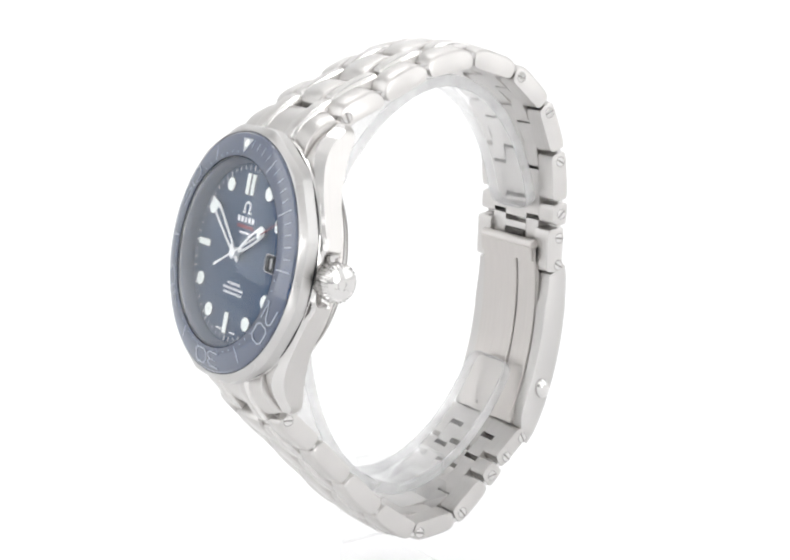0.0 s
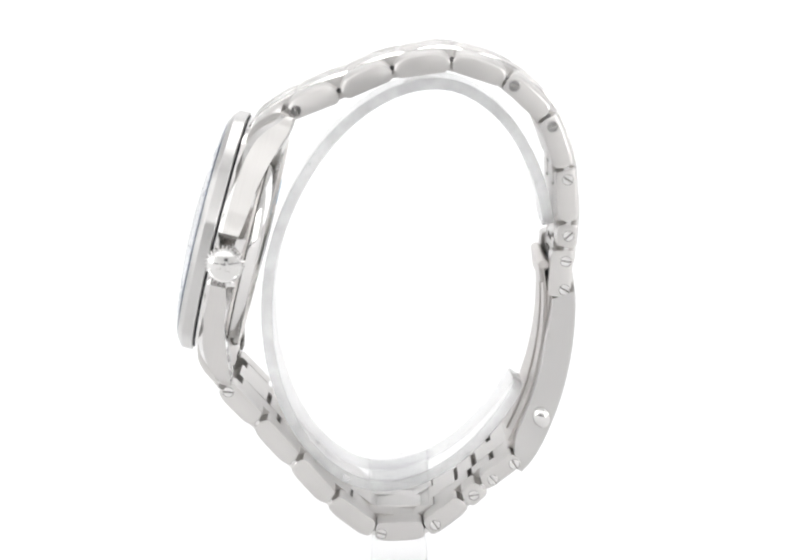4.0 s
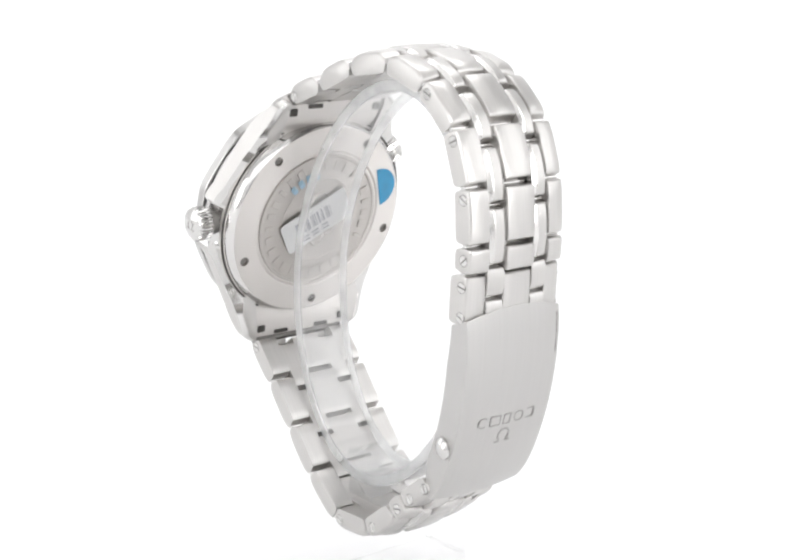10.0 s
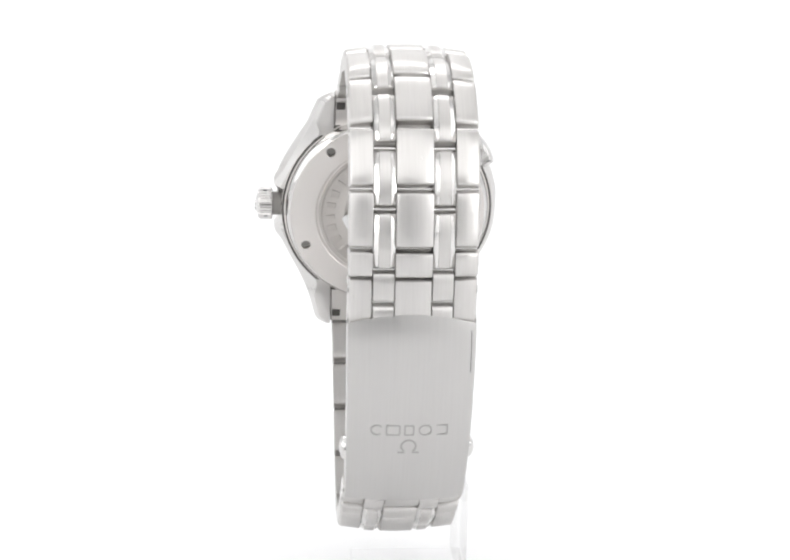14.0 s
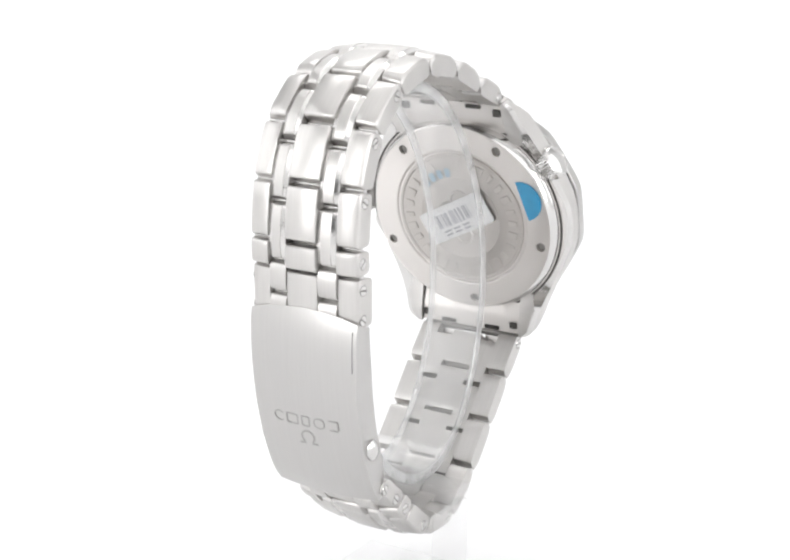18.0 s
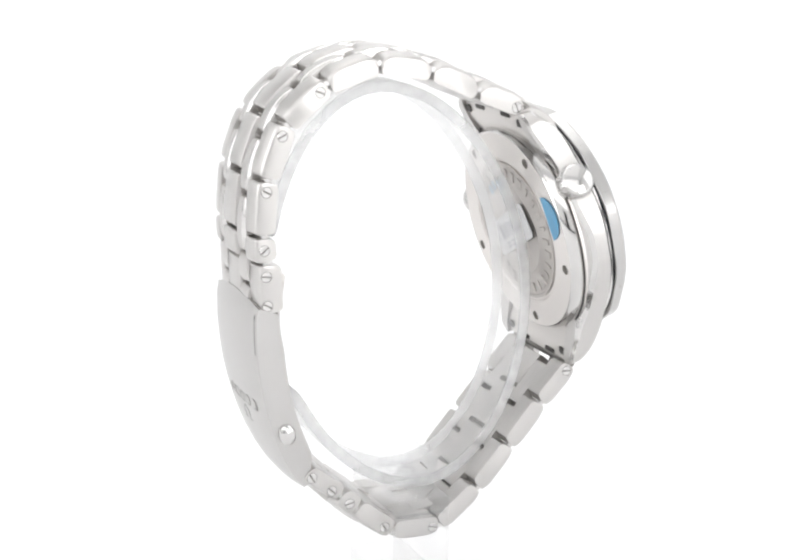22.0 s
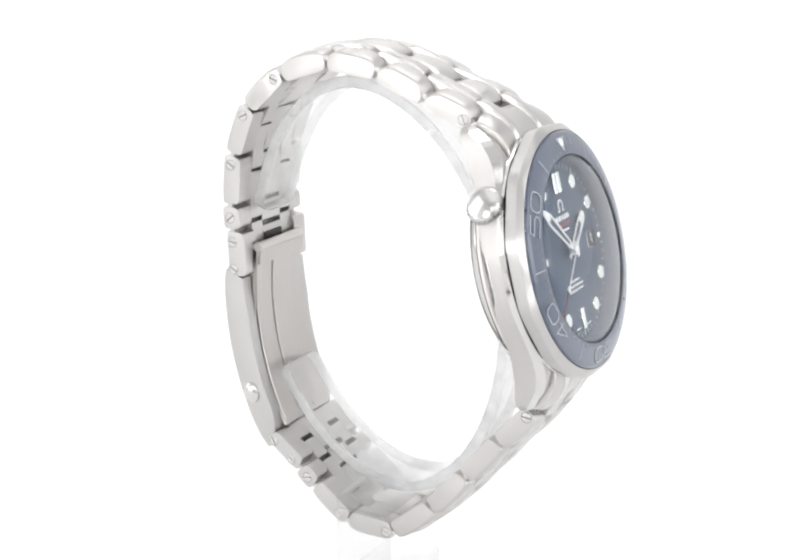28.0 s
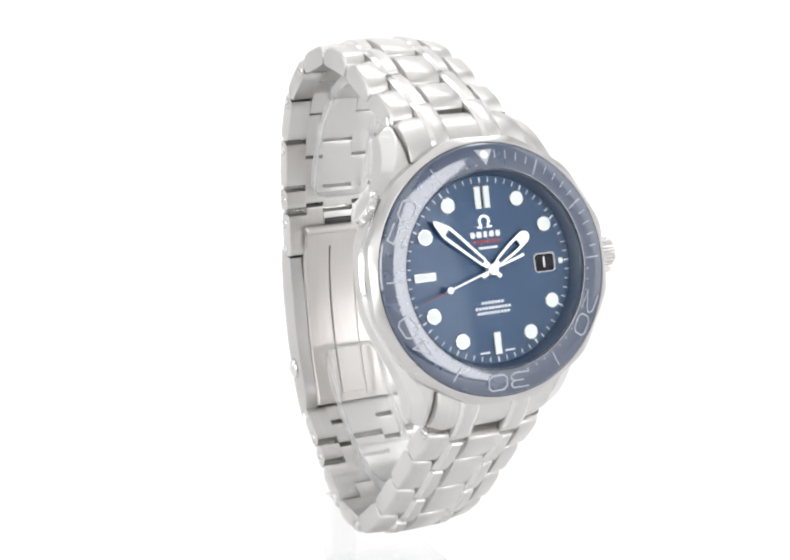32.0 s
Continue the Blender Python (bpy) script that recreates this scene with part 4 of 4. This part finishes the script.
part("protective_sticker", slab(half, -8.44, -8.37, 0.015), FILM_BLUE, caseback, "half-round blue protective sticker", Matrix.Translation((-12.7, 4.9, 0)) @ Matrix.Rotation(radians(-17), 4, "Z"))
for i in range(4):
    a = radians(78 - 11 * i)
    m = Matrix.Translation((8.9 * math.cos(a), 8.9 * math.sin(a), -8.38)) @ Matrix.Rotation(a - math.pi / 2, 4, "Z")
    part("blue_print", slab(rounded(1.1, 1.7, 0.3, 0, 0, 2), -0.05, 0.0, 0.01), FAINT_BLUE, caseback, "faint blue print on the protective film", m)

# ---- the clear stand ----
stand = tagged(new("display_stand"), "clear acrylic C-shaped watch stand with a bracket foot", "watch stand")


def cuff_point(a, inward=0.0):
    def ease(c):
        return math.copysign(abs(c) ** (2 / 1.9), c)
    ax, ay = 35.8 - inward, 24.2 - inward
    p, q = ax * ease(math.cos(a)), ay * ease(math.sin(a))
    return (1.4 + 0.19 * p + 0.982 * q, -0.74 + 0.982 * p - 0.19 * q)


START, END, HALF, CORNER = radians(63), radians(63 - 311), 5.3, 2.4


def cuff_stations():
    """Points along the open oval with the band's half width there: its ends have rounded corners."""
    rows, n = [], 90
    line = [cuff_point(START + (END - START) * i / n) for i in range(n + 1)]
    run = [0.0]
    for p, q in zip(line, line[1:]):
        run.append(run[-1] + math.hypot(q[0] - p[0], q[1] - p[1]))
    for k in [0.0, 0.3, 0.32, 0.55, 0.85, 1.2, 1.6, 2.0, 2.4]:
        rows.append((k, k))
    rows += [(d, HALF) for d in [2.7 + (run[-1] - 5.4) * i / 60 for i in range(61)]]
    rows += [(run[-1] - k, k) for k, _ in rows[8::-1]]
    out = []
    for d, k in rows:
        i = max(j for j in range(n + 1) if run[j] <= d + 1e-9)
        i = min(i, n - 1)
        a = START + (END - START) * (i + (d - run[i]) / (run[i + 1] - run[i])) / n
        w = HALF if k >= CORNER else HALF - CORNER + math.sqrt(CORNER ** 2 - (CORNER - k) ** 2)
        out.append((a, w, k))
    return out


def band_body(rim):
    """The band without its cut edges."""
    secs = []
    for a, w, k in cuff_stations():
        w = w - rim if k > 0.31 else 0.01
        (e, v), (ei, vi) = cuff_point(a), cuff_point(a, 1.9)
        secs.append([(-w, e, v), (w, e, v), (w, ei, vi), (-w, ei, vi)])
    return loft(secs)


def band_edge(rim, sgn):
    secs = []
    for a, w, k in cuff_stations():
        w0 = w - rim if k > 0.31 else 0.0
        (e, v), (ei, vi), (em, vm), (en, vn) = cuff_point(a), cuff_point(a, 1.9), cuff_point(a, 0.15), cuff_point(a, 1.75)
        ring = [(w0 + 0.012, e, v), (max(w0 + 0.013, w - 0.1), e, v), (w + 0.014, em, vm), (w + 0.014, en, vn), (max(w0 + 0.013, w - 0.1), ei, vi), (w0 + 0.012, ei, vi)]
        secs.append([(sgn * x, y, z) for x, y, z in ring])
    return loft(secs)


band = part("cuff", band_body(0.3), ACRYLIC, stand, "clear open oval acrylic band with rounded ends")
for sgn in (1, -1):
    part("cut_edge", band_edge(0.3, sgn), ACRYLIC_EDGE, band, "cut edge of the band, whitened to stand in for its glow")


def slab_x(e0, e1, v0, v1, w0, w1, r=0.5):
    bm = slab(rounded(e1 - e0, v1 - v0, r, (e0 + e1) / 2, (v0 + v1) / 2), w0, w1, 0.2)
    for v in bm.verts:
        v.co = (v.co.z, v.co.x, v.co.y)
    return bm


part("seat_block", slab_x(-5.2, 4.9, -34.2, -30.4, -6.6, 6.6), ACRYLIC_CLEAR, stand, "clear block inside the band")
part("arm", slab_x(-4.7, 5.1, -38.2, -35.3, -12.7, 6.6), ACRYLIC_CLEAR, stand, "clear arm under the band")
part("leg", slab_x(-4.7, 5.1, -50.9, -38.3, -12.7, -10.9), ACRYLIC_CLEAR, stand, "clear upright leg")
part("foot", slab_x(-4.8, 5.2, -55.9, -51.0, -12.7, 7.0), ACRYLIC_CLEAR, stand, "clear acrylic foot on the white paper")

# price label on the band
price = tagged(new("price_label"), "white paper price label stuck on the clear stand", "label")
LABEL_AT = Matrix.Translation((0.75, -22.5, 6.5)) @ Matrix(((-1, 0, 0, 0), (0, 0.2419, 0.9703, 0), (0, 0.9703, -0.2419, 0), (0, 0, 0, 1))) @ Matrix.Rotation(radians(27.5), 4, "Z")
part("paper", slab(rounded(14.4, 6.3, 0.7), 0.0, 0.14, 0.03), PAPER, price, "", LABEL_AT)
x = -4.2
for i in range(15):
    w = (0.22, 0.4, 0.16, 0.3)[(i * 5) % 4]
    part("print_bar", slab(rounded(w, 2.6, 0.05, x, 0.5, 1), 0.13, 0.15, 0.004), INK, price, "dark bar of the printed code", LABEL_AT)
    x += w + (0.25, 0.16, 0.4)[i % 3]
for y in (-1.6, -2.3):
    for i in range(3):
        part("print_bar", slab(rounded(1.5, 0.3, 0.1, -3 + 2.2 * i, y, 1), 0.13, 0.15, 0.004), INK, price, "bar of small print", LABEL_AT)


# ---- movement ----
TURN = (0.0, -8.69, -17.36, -26.01, -34.62, -43.18, -51.7, -60.19, -68.71, -77.29, -85.9, -94.55, -103.2, -111.86, -120.53, -129.21, -137.93,
        -146.67, -155.41, -164.14, -172.87, -181.61, -190.35, -199.12, -207.89, -216.69, -225.52, -234.39, -243.27, -252.19, -261.13, -270.07, -278.99)


def motions():
    rows = [(float(t), Matrix.Translation((0, 0, RISE)) @ Matrix.Rotation(radians(a), 4, "Z") @ AXES) for t, a in enumerate(TURN)]
    for thing in (watch, stand, price):
        walk(thing, rows)
    face = metres(CASE)
    walk(second_hand, [(t, face @ Matrix.Rotation(radians(197 + 6 * (32 - t)), 4, "Z")) for t in range(33)])
    walk(minute_hand, [(t, face @ Matrix.Rotation(radians(138 + 0.1 * (32 - t)), 4, "Z")) for t in range(0, 33, 8)])


motions()
